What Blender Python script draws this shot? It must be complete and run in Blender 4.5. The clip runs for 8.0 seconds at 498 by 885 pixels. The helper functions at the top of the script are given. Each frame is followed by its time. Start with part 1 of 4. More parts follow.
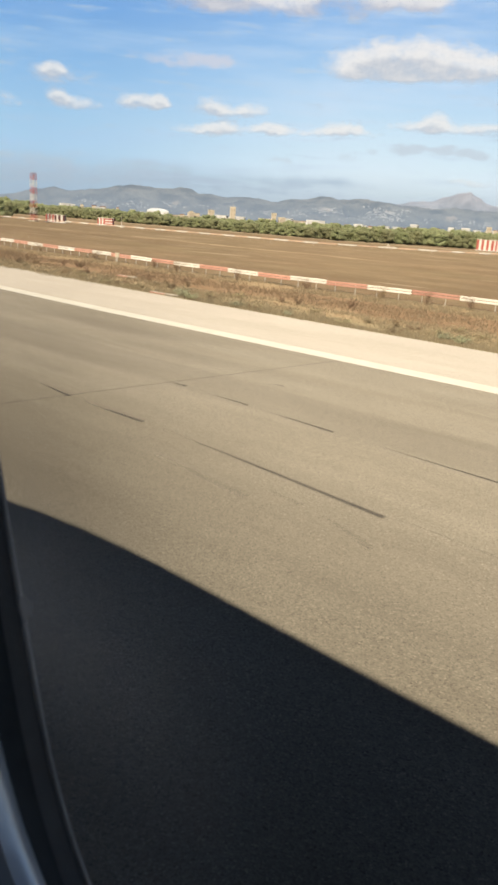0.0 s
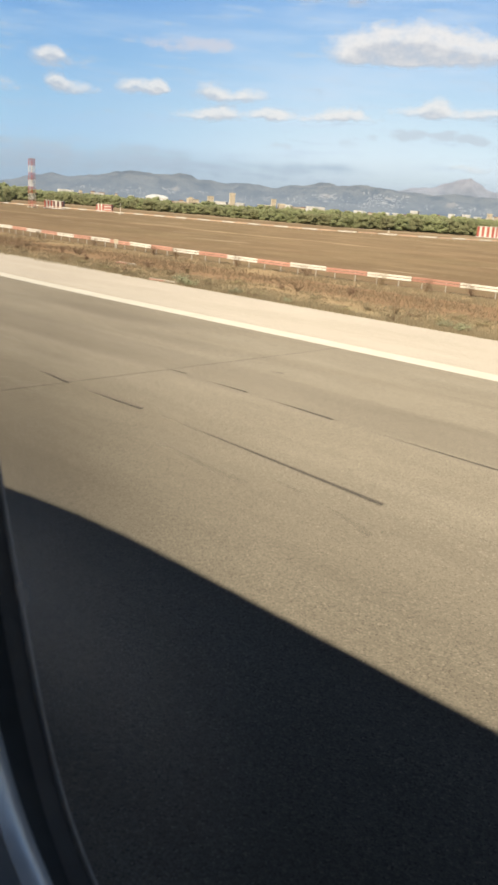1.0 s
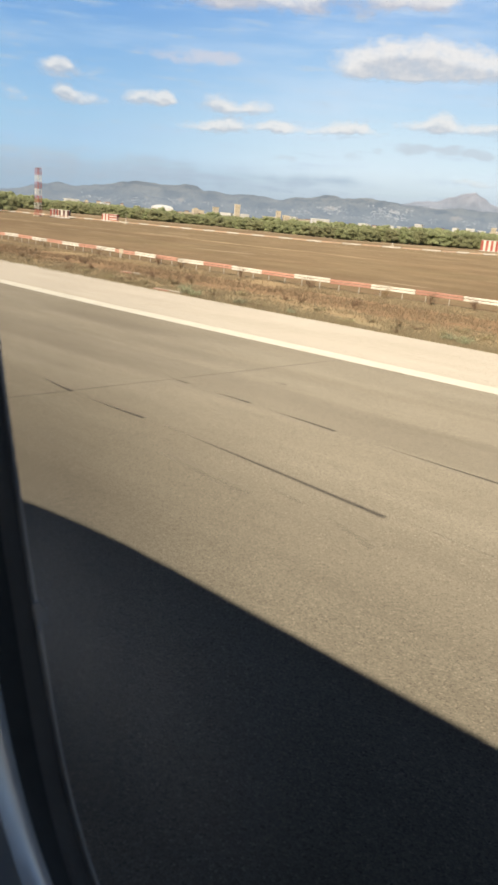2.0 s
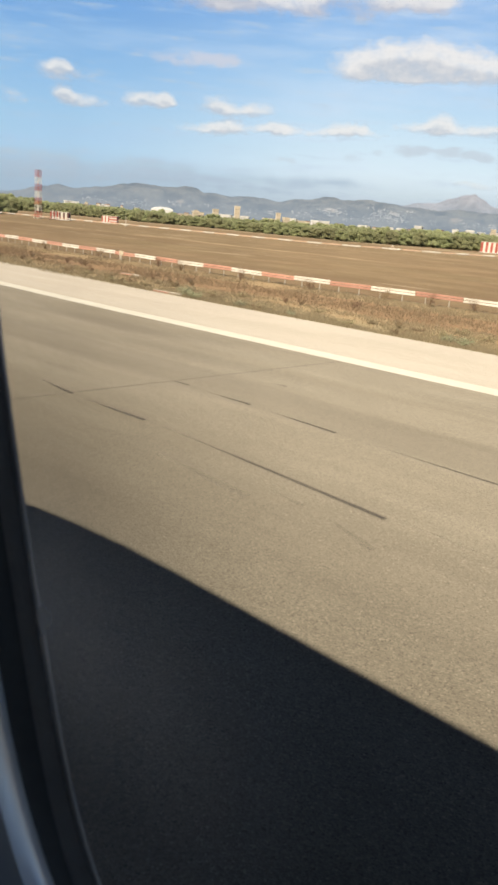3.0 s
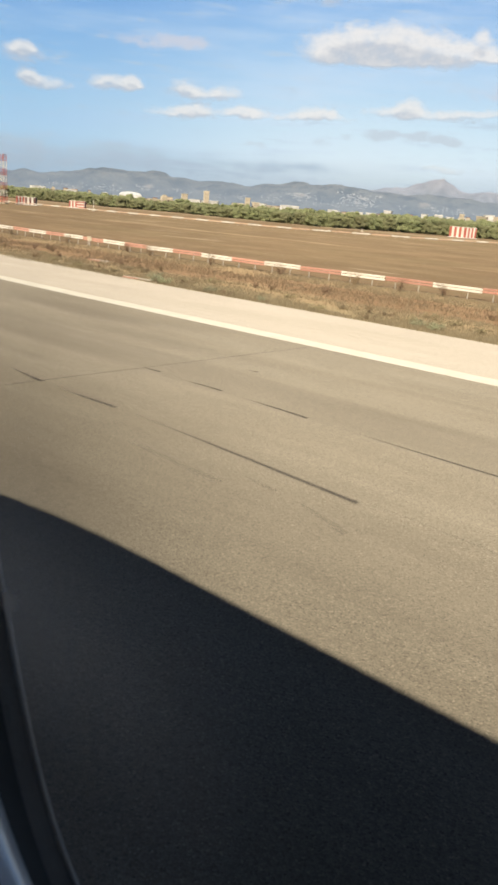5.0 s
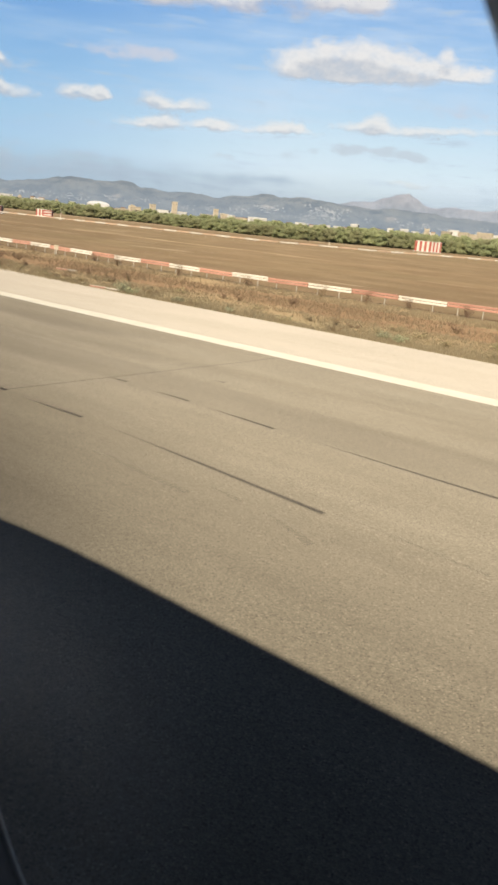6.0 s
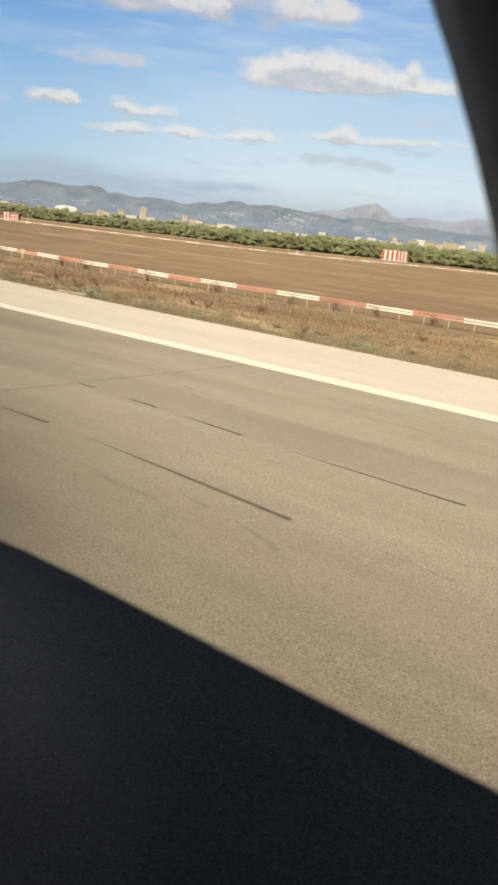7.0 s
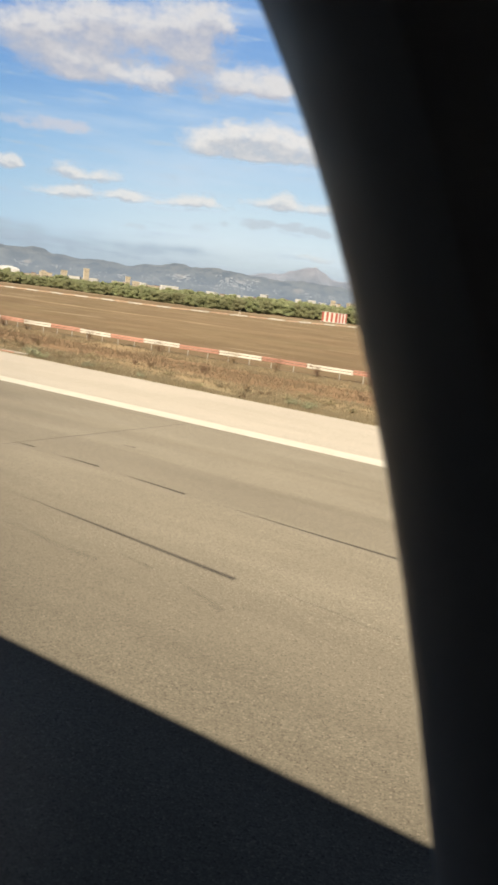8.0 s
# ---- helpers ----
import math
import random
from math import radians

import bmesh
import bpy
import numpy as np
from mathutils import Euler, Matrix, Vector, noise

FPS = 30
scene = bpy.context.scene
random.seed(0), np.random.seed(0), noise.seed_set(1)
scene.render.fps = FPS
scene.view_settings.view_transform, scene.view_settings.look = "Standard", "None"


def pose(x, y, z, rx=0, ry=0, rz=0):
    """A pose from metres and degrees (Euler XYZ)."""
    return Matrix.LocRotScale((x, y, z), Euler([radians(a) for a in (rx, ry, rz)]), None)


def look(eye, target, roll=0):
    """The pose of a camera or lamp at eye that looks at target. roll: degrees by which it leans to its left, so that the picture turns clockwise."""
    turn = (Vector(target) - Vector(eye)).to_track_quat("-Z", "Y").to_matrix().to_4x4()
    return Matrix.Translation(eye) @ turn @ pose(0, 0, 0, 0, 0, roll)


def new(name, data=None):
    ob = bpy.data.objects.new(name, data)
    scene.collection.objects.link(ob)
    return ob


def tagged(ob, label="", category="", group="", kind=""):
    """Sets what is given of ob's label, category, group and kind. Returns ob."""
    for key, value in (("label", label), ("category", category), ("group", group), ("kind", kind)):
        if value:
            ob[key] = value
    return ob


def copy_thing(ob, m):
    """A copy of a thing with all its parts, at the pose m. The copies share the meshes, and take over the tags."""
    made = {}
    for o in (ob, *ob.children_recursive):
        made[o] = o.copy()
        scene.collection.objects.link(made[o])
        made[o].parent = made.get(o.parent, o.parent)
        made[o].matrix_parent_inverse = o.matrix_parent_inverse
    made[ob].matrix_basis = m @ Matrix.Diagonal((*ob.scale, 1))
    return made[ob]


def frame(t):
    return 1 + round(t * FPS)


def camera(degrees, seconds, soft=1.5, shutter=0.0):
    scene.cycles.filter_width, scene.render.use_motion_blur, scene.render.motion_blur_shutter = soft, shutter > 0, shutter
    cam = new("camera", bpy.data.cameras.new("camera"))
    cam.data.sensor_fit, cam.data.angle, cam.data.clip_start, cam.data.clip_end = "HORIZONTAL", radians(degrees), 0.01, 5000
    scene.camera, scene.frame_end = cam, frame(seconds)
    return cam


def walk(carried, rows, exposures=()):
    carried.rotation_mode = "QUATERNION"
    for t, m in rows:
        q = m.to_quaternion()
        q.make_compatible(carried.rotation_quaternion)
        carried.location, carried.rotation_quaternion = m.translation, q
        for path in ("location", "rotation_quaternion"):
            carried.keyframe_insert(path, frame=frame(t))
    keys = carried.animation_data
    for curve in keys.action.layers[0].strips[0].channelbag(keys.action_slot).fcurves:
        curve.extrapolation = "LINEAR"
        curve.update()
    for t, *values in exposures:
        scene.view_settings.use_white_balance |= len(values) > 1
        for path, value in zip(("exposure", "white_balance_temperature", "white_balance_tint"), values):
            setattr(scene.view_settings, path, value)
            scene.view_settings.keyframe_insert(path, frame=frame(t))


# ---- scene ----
EYE = 4.2            # height of the passenger's eye over the runway
WALL = 0.135         # from the eye to the window pane
STOPS = 0.34         # exposure

cam = camera(35.82, 8.0, soft=3.0)
cam.data.dof.use_dof = True
cam.data.dof.focus_distance = 90.0
cam.data.dof.aperture_fstop = 34.0


def held(x, turn, tilt, lean):
    """The phone behind the window: turned to the nose, tilted up, leaning to its left."""
    return pose(x, 0, EYE, 90 + tilt, 0, turn) @ pose(0, 0, 0, 0, 0, lean)


walk(cam, [(t, held(x, a, b, c)) for t, x, a, b, c in (
    (0.0, 0.0030, 43.00, -15.87, 3.92),
    (0.5, 0.0068, 43.57, -17.28, 4.29),
    (1.0, 0.0050, 42.89, -16.80, 3.98),
    (1.5, -0.0012, 43.08, -16.03, 4.49),
    (1.7, -0.0080, 43.11, -16.06, 4.65),
    (2.8, -0.0107, 43.05, -15.93, 4.66),
    (3.0, -0.0118, 43.12, -15.91, 4.58),
    (3.5, -0.0123, 42.88, -15.88, 4.70),
    (4.0, -0.0105, 42.15, -15.75, 5.09),
    (4.2, -0.0090, 42.06, -16.02, 5.10),
    (5.3, -0.0040, 40.62, -16.80, 4.34),
    (5.5, -0.0020, 40.59, -16.59, 4.38),
    (6.0, 0.0035, 38.44, -15.78, 5.40),
    (6.5, 0.0085, 35.86, -14.52, 6.10),
    (7.0, 0.0060, 36.04, -15.06, 6.24),
    (7.5, 0.0100, 36.90, -14.63, 5.26),
    (8.0, 0.0205, 32.27, -10.26, 6.66))],
    exposures=[(0.0, STOPS + 0.02, 6640, 10), (5.5, STOPS + 0.01, 6640, 10), (7.0, STOPS - 0.08, 6740, 10), (8.0, STOPS - 0.06, 6780, 10)])

# ---- light ----
SUN_UP, SUN_ASIDE = radians(37.8), radians(25)
to_sun = Vector((math.sin(SUN_ASIDE) * math.cos(SUN_UP), -math.cos(SUN_ASIDE) * math.cos(SUN_UP), math.sin(SUN_UP)))
lamp = bpy.data.lights.new("sun", "SUN")
lamp.energy, lamp.angle, lamp.color = 5.0, radians(0.53), (1.0, 0.92, 0.79)
new("sun", lamp).matrix_world = look(to_sun * 200, (0, 0, 0))
world = bpy.data.worlds.new("sky")
scene.world = world
world.use_nodes = True
nodes, links = world.node_tree.nodes, world.node_tree.links
air = nodes.new("ShaderNodeTexSky")
air.sky_type, air.sun_disc = "NISHITA", False
air.air_density, air.dust_density, air.ozone_density = 0.42, 0.2, 0.3
air.sun_elevation, air.sun_rotation = SUN_UP, radians(155)
nodes["Background"].inputs["Strength"].default_value = 0.034
links.new(air.outputs[0], nodes["Background"].inputs["Color"])


# ---- materials ----
class Tree:
    """A material's nodes, short to write."""

    def __init__(self, name):
        self.m = bpy.data.materials.new(name)
        self.m.use_nodes = True
        self.n, self.l = self.m.node_tree.nodes, self.m.node_tree.links
        self.bsdf, self.out = self.n["Principled BSDF"], self.n["Material Output"]

    def add(self, kind, **ins):
        node = self.n.new(kind)
        for key, value in ins.items():
            self.put(node.inputs[key.replace("_", " ")], value)
        return node

    def put(self, socket, value):
        if isinstance(value, bpy.types.NodeSocket):
            self.l.new(value, socket)
        else:
            socket.default_value = value

    def math(self, op, a, b=0.0, clamp=False):
        node = self.n.new("ShaderNodeMath")
        node.operation, node.use_clamp = op, clamp
        self.put(node.inputs[0], a)
        self.put(node.inputs[1], b)
        return node.outputs[0]

    def mix(self, fac, a, b):
        node = self.n.new("ShaderNodeMix")
        node.data_type = "RGBA"
        self.put(node.inputs[0], fac)
        self.put(node.inputs[6], a if isinstance(a, bpy.types.NodeSocket) else (*a, 1))
        self.put(node.inputs[7], b if isinstance(b, bpy.types.NodeSocket) else (*b, 1))
        return node.outputs[2]

    def step(self, value, low, high, to0=0.0, to1=1.0):
        node = self.n.new("ShaderNodeMapRange")
        node.interpolation_type = "SMOOTHSTEP"
        self.put(node.inputs[0], value)
        for k, v in zip((1, 2, 3, 4), (low, high, to0, to1)):
            node.inputs[k].default_value = v
        return node.outputs[0]

    def place(self, sx=1.0, sy=1.0, sz=1.0, off=0.0):
        co = self.n.new("ShaderNodeTexCoord")
        mapping = self.n.new("ShaderNodeMapping")
        self.l.new(co.outputs["Object"], mapping.inputs[0])
        mapping.inputs["Scale"].default_value = (sx, sy, sz)
        mapping.inputs["Location"].default_value = (off, off * 0.7, off * 0.3)
        return mapping.outputs[0]

    def noise(self, vector, scale, detail=4.0, rough=0.55):
        return self.add("ShaderNodeTexNoise", Vector=vector, Scale=scale, Detail=detail, Roughness=rough).outputs["Fac"]

    def bump(self, height, strength, distance):
        node = self.add("ShaderNodeBump", Height=height, Strength=strength, Distance=distance)
        self.l.new(node.outputs[0], self.bsdf.inputs["Normal"])


def surface(name, dark, light, grain, patch, rough=0.8, metal=0.0, bump=0.3, depth=0.01, vary=0.0, contrast=0.5, gloss=0.3):
    """A surface with fine grain, larger patches and relief. grain and patch: how many per metre."""
    t = Tree(name)
    co = t.place()
    fine, wide = t.noise(co, grain, 5), t.noise(co, patch, 3)
    both = t.math("ADD", t.math("MULTIPLY", fine, 1 - contrast), t.math("MULTIPLY", wide, contrast))
    colour = t.mix(t.step(both, 0.32, 0.68), dark, light)
    if vary:
        info = t.n.new("ShaderNodeObjectInfo")
        hue = t.add("ShaderNodeHueSaturation", Color=colour)
        t.put(hue.inputs["Value"], t.math("ADD", t.math("MULTIPLY", info.outputs["Random"], 2 * vary), 1 - vary))
        colour = hue.outputs[0]
    t.put(t.bsdf.inputs["Base Color"], colour)
    t.put(t.bsdf.inputs["Roughness"], t.step(fine, 0.2, 0.8, rough - 0.08, min(1.0, rough + 0.08)))
    t.bsdf.inputs["Diffuse Roughness"].default_value = 1.0
    t.bsdf.inputs["Metallic"].default_value = metal
    t.bsdf.inputs["Specular IOR Level"].default_value = gloss
    t.bump(fine, bump, depth)
    return t.m


def pavement_material(name, dark, light, stain, streaks, lanes=(), stains=()):
    """Weathered runway: aggregate grain, broad patches and long streaks of rubber along the way of travel."""
    t = Tree(name)
    co = t.place()
    stones = t.add("ShaderNodeTexVoronoi", Vector=co, Scale=52.0)
    pebble = t.add("ShaderNodeSeparateColor", Color=stones.outputs["Color"]).outputs[0]
    grain = t.noise(co, 22.0, 6, 0.7)
    blotch = t.noise(t.place(0.18, 0.55, 1), 0.9, 5, 0.6)
    long = t.noise(t.place(0.05, 0.42, 1, 3.1), 1.0, 5, 0.6)
    thin = t.noise(t.place(0.06, 1.6, 1, 9.0), 1.0, 4, 0.6)
    tone = t.math("ADD", t.math("ADD", t.math("MULTIPLY", grain, 0.40), t.math("MULTIPLY", pebble, 0.22)), t.math("MULTIPLY", blotch, 0.38))
    colour = t.mix(t.step(tone, 0.30, 0.70), dark, light)
    speck = t.step(stones.outputs["Color"], 0.72, 0.98)
    colour = t.mix(t.math("MULTIPLY", speck, 0.5), colour, tuple(min(1, 1.6 * c) for c in light))
    pit = t.step(stones.outputs["Color"], 0.26, 0.06)
    colour = t.mix(t.math("MULTIPLY", pit, 0.6), colour, tuple(0.5 * c for c in dark))
    soil = t.math("MULTIPLY", t.step(t.math("ADD", t.math("MULTIPLY", long, 0.7), t.math("MULTIPLY", thin, 0.3)), 0.40, 0.64), streaks)
    colour = t.mix(soil, colour, stain)
    for x, y, wide, deep, share in stains:
        rel = t.n.new("ShaderNodeMapping")
        rel.vector_type = "TEXTURE"
        t.l.new(co, rel.inputs[0])
        rel.inputs["Location"].default_value = (x, y, 0)
        rel.inputs["Scale"].default_value = (wide, deep, 100)
        reach_out = t.n.new("ShaderNodeVectorMath")
        reach_out.operation = "LENGTH"
        t.l.new(rel.outputs[0], reach_out.inputs[0])
        edge = t.math("ADD", reach_out.outputs["Value"], t.math("MULTIPLY", t.math("SUBTRACT", long, 0.5), 1.6))
        colour = t.mix(t.step(edge, 1.1, 0.2, 0.0, share), colour, stain)
    for y0, y1, share in lanes:
        across = t.add("ShaderNodeSeparateXYZ", Vector=co).outputs["Y"]
        uneven = t.math("ADD", across, t.math("MULTIPLY", t.math("SUBTRACT", long, 0.5), 1.2))
        lane = t.math("MULTIPLY", t.step(uneven, y0, y0 + 0.5), t.step(uneven, y1, y1 - 0.3))
        colour = t.mix(t.math("MULTIPLY", lane, share), colour, stain)
    t.put(t.bsdf.inputs["Base Color"], colour)
    t.bsdf.inputs["Diffuse Roughness"].default_value = 1.0
    t.put(t.bsdf.inputs["Roughness"], t.step(long, 0.3, 0.7, 0.72, 0.92))
    t.bsdf.inputs["Specular IOR Level"].default_value = 0.25
    t.bump(t.math("ADD", grain, t.math("MULTIPLY", stones.outputs["Distance"], 0.6)), 0.55, 0.006)
    return t.m


def field_material():
    """Dry ground beside the runway: straw, bare reddish earth and green remains in long bands along the verge."""
    t = Tree("dry_field")
    co = t.place()
    band = t.noise(t.place(0.008, 0.035, 1, 5.3), 1.0, 3, 0.5)
    wide = t.noise(t.place(0.02, 0.05, 1, 1.7), 1.0, 4, 0.6)
    tuft = t.noise(co, 1.6, 5, 0.7)
    fine = t.noise(co, 9.0, 4, 0.7)
    earth, straw = (0.285, 0.175, 0.100), (0.40, 0.295, 0.170)
    mixed = t.math("ADD", t.math("MULTIPLY", band, 0.6), t.math("MULTIPLY", tuft, 0.4))
    colour = t.mix(t.step(mixed, 0.32, 0.68), (0.188, 0.130, 0.075), (0.262, 0.186, 0.108))
    streak = t.noise(t.place(0.05, 0.16, 1, 4.0), 1.0, 4, 0.6)
    colour = t.mix(t.math("MULTIPLY", t.step(streak, 0.52, 0.70), 0.22), colour, (0.33, 0.24, 0.14))
    colour = t.mix(t.math("MULTIPLY", t.step(streak, 0.46, 0.30), 0.20), colour, (0.160, 0.112, 0.065))
    colour = t.mix(t.math("MULTIPLY", t.step(wide, 0.48, 0.70), 0.5), colour, (0.215, 0.162, 0.088))
    blotch = t.noise(t.place(0.05, 0.09, 1, 8.0), 1.0, 4, 0.6)
    colour = t.mix(t.math("MULTIPLY", t.step(blotch, 0.48, 0.66), 0.40), colour, (0.215, 0.138, 0.080))
    mottle = t.noise(t.place(0.11, 0.17, 1, 11.0), 1.0, 6, 0.7)
    colour = t.mix(t.step(mottle, 0.60, 0.36, 0.0, 0.5), colour, (0.150, 0.104, 0.058))
    colour = t.mix(t.step(mottle, 0.52, 0.72, 0.0, 0.5), colour, (0.32, 0.235, 0.138))
    dash = t.noise(t.place(0.045, 0.26, 1, 6.0), 1.0, 3, 0.5)
    colour = t.mix(t.math("MULTIPLY", t.step(dash, 0.63, 0.71), 0.55), colour, (0.42, 0.33, 0.22))
    across = t.add("ShaderNodeSeparateXYZ", Vector=co).outputs["Y"]
    wavy = t.math("ADD", across, t.math("MULTIPLY", t.math("SUBTRACT", t.noise(t.place(0.10, 0.10, 1, 2.0), 1.0, 4, 0.6), 0.5), 7.0))
    verge = t.mix(t.step(tuft, 0.35, 0.65), (0.30, 0.205, 0.112), straw)
    bare = t.math("MULTIPLY", t.step(wavy, 33.0, 35.0), t.step(wavy, 41.0, 39.0))
    verge = t.mix(t.math("MULTIPLY", bare, 0.7), verge, t.mix(t.step(tuft, 0.3, 0.7), (0.225, 0.132, 0.076), earth))
    lush = t.math("MULTIPLY", t.step(wavy, 32.5, 29.8), t.step(tuft, 0.35, 0.6, 0.35, 0.9))
    verge = t.mix(lush, verge, (0.30, 0.245, 0.145))
    colour = t.mix(t.step(wavy, 42.5, 45.5), verge, colour)
    track = t.math("MULTIPLY", t.math("MULTIPLY", t.step(wavy, 98.0, 99.0), t.step(wavy, 102.0, 101.0)), t.step(wide, 0.50, 0.64))
    colour = t.mix(t.math("MULTIPLY", track, 0.6), colour, (0.46, 0.34, 0.21))
    path = t.math("MULTIPLY", t.step(wavy, 236.0, 244.0), t.step(wavy, 262.0, 256.0))
    colour = t.mix(t.math("MULTIPLY", path, 0.5), colour, (0.36, 0.28, 0.18))
    colour = t.mix(t.math("MULTIPLY", t.step(fine, 0.55, 0.8), 0.25), colour, (0.34, 0.24, 0.13))
    t.put(t.bsdf.inputs["Base Color"], colour)
    t.bsdf.inputs["Diffuse Roughness"].default_value = 1.0
    t.bsdf.inputs["Roughness"].default_value = 0.95
    t.bsdf.inputs["Specular IOR Level"].default_value = 0.1
    t.bump(t.math("ADD", tuft, fine), 0.6, 0.12)
    return t.m


def leaf_material(name, dark, light, vary=0.12):
    t = Tree(name)
    island = t.n.new("ShaderNodeNewGeometry").outputs["Random Per Island"]
    info = t.n.new("ShaderNodeObjectInfo").outputs["Random"]
    colour = t.mix(island, dark, light)
    hue = t.add("ShaderNodeHueSaturation", Color=colour)
    t.put(hue.inputs["Value"], t.math("ADD", t.math("MULTIPLY", info, 2 * vary), 1 - vary))
    t.put(hue.inputs["Hue"], t.math("ADD", t.math("MULTIPLY", info, 0.03), 0.485))
    t.put(t.bsdf.inputs["Base Color"], hue.outputs[0])
    t.bsdf.inputs["Diffuse Roughness"].default_value = 1.0
    t.bsdf.inputs["Roughness"].default_value = 0.75
    t.bsdf.inputs["Specular IOR Level"].default_value = 0.2
    through_leaf = t.add("ShaderNodeBsdfTranslucent", Color=hue.outputs[0])
    both = t.n.new("ShaderNodeMixShader")
    both.inputs[0].default_value = 0.5
    t.l.new(t.bsdf.outputs[0], both.inputs[1])
    t.l.new(through_leaf.outputs[0], both.inputs[2])
    t.l.new(both.outputs[0], t.out.inputs[0])
    return t.m


def rubber_mark_material(name="tyre_rubber", share=1.0):
    """Tyre rubber rubbed thinly into the pavement: it wears through in spots and fades out."""
    t = Tree(name)
    along = t.n.new("ShaderNodeTexCoord").outputs["UV"]
    split = t.add("ShaderNodeSeparateXYZ", Vector=along)
    worn = t.noise(t.place(0.6, 14, 1), 3.0, 5, 0.7)
    fade = t.math("MULTIPLY", t.step(split.outputs["X"], 0.0, 0.55), t.step(split.outputs["X"], 1.0, 0.985))
    side = t.math("MULTIPLY", t.step(split.outputs["Y"], 0.0, 0.5), t.step(split.outputs["Y"], 1.0, 0.5))
    cover = t.math("MULTIPLY", t.math("MULTIPLY", fade, side), t.step(worn, 0.15, 0.55, 0.25 * share, 0.58 * share))
    t.bsdf.inputs["Base Color"].default_value = (0.125, 0.105, 0.083, 1)
    t.bsdf.inputs["Roughness"].default_value = 0.7
    t.put(t.bsdf.inputs["Alpha"], cover)
    return t.m


def glass_material():
    """Acrylic whose tint darkens forward and below, with a thin film of dust wiped in upright streaks."""
    t = Tree("window_acrylic")
    clear = t.add("ShaderNodeBsdfTransparent")
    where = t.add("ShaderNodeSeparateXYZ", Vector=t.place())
    # dimming of the view put into the tint: darker forward and below
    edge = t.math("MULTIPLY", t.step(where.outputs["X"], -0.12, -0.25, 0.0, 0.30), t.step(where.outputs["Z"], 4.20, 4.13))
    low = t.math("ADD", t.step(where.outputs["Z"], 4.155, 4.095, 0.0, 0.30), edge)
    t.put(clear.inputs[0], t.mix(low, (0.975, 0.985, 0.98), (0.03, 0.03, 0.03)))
    shine = t.add("ShaderNodeBsdfGlossy", Roughness=0.02)
    rim = t.add("ShaderNodeFresnel", IOR=1.04)
    both = t.n.new("ShaderNodeMixShader")
    t.l.new(rim.outputs[0], both.inputs[0])
    t.l.new(clear.outputs[0], both.inputs[1])
    t.l.new(shine.outputs[0], both.inputs[2])
    dust = t.add("ShaderNodeBsdfTranslucent", Color=(0.35, 0.365, 0.38, 1))
    wiped = t.noise(t.place(45, 1, 4, 0.4), 1.0, 3, 0.5)
    dirty = t.n.new("ShaderNodeMixShader")
    fore = t.add("ShaderNodeSeparateXYZ", Vector=t.place()).outputs["X"]
    film = t.math("MULTIPLY", t.step(fore, -0.10, -0.26, 0.0, 0.27), t.step(wiped, 0.2, 0.8, 0.82, 1.12))
    film = t.math("MULTIPLY", film, t.step(where.outputs["Z"], 4.12, 4.03, 0.10, 1.0))
    film = t.math("MULTIPLY", film, t.step(where.outputs["Z"], 3.96, 4.045, 0.30, 1.0))
    t.put(dirty.inputs[0], t.math("ADD", film, t.step(wiped, 0.25, 0.8, 0.004, 0.015)))
    t.l.new(both.outputs[0], dirty.inputs[1])
    t.l.new(dust.outputs[0], dirty.inputs[2])
    t.l.new(dirty.outputs[0], t.out.inputs[0])
    return t.m


def hill_material(name, dark, light, bare, amount, scars=()):
    """Far hillside: dark scrub in clumps, cloud shadow painted into the broad dark patches, paler slopes, here and
    there bare earth. scars: bearing, metres off and size of quarried slopes.
    """
    t = Tree(name)
    co = t.place()
    clump, slope, spot = t.noise(co, 0.06, 6, 0.75), t.noise(co, 0.009, 5, 0.6), t.noise(co, 0.012, 5, 0.6)
    tone = t.math("ADD", t.math("MULTIPLY", clump, 0.45), t.math("MULTIPLY", slope, 0.55))
    colour = t.mix(t.step(tone, 0.38, 0.60), dark, light)
    colour = t.mix(t.math("MULTIPLY", t.step(spot, 0.60, 0.72), amount), colour, bare)
    for az, far, size in scars:
        centre = (-far * math.sin(radians(az)), far * math.cos(radians(az)), 0)
        away = t.n.new("ShaderNodeVectorMath")
        away.operation = "SUBTRACT"
        t.l.new(co, away.inputs[0])
        away.inputs[1].default_value = centre
        flat = t.n.new("ShaderNodeVectorMath")
        flat.operation = "MULTIPLY"
        t.l.new(away.outputs[0], flat.inputs[0])
        flat.inputs[1].default_value = (1 / size, 1 / size, 0)
        gone = t.n.new("ShaderNodeVectorMath")
        gone.operation = "LENGTH"
        t.l.new(flat.outputs[0], gone.inputs[0])
        edge = t.math("ADD", gone.outputs["Value"], t.math("MULTIPLY", t.math("SUBTRACT", clump, 0.5), 2.4))
        colour = t.mix(t.step(edge, 1.15, 0.35, 0.0, 0.85), colour, (0.42, 0.36, 0.29))
    t.put(t.bsdf.inputs["Base Color"], colour)
    t.bsdf.inputs["Diffuse Roughness"].default_value = 1.0
    t.bsdf.inputs["Roughness"].default_value = 0.95
    t.bsdf.inputs["Specular IOR Level"].default_value = 0.1
    return t.m


GLOW = 1.15 * 2 ** -STOPS   # brightness of the far backdrop under the exposure

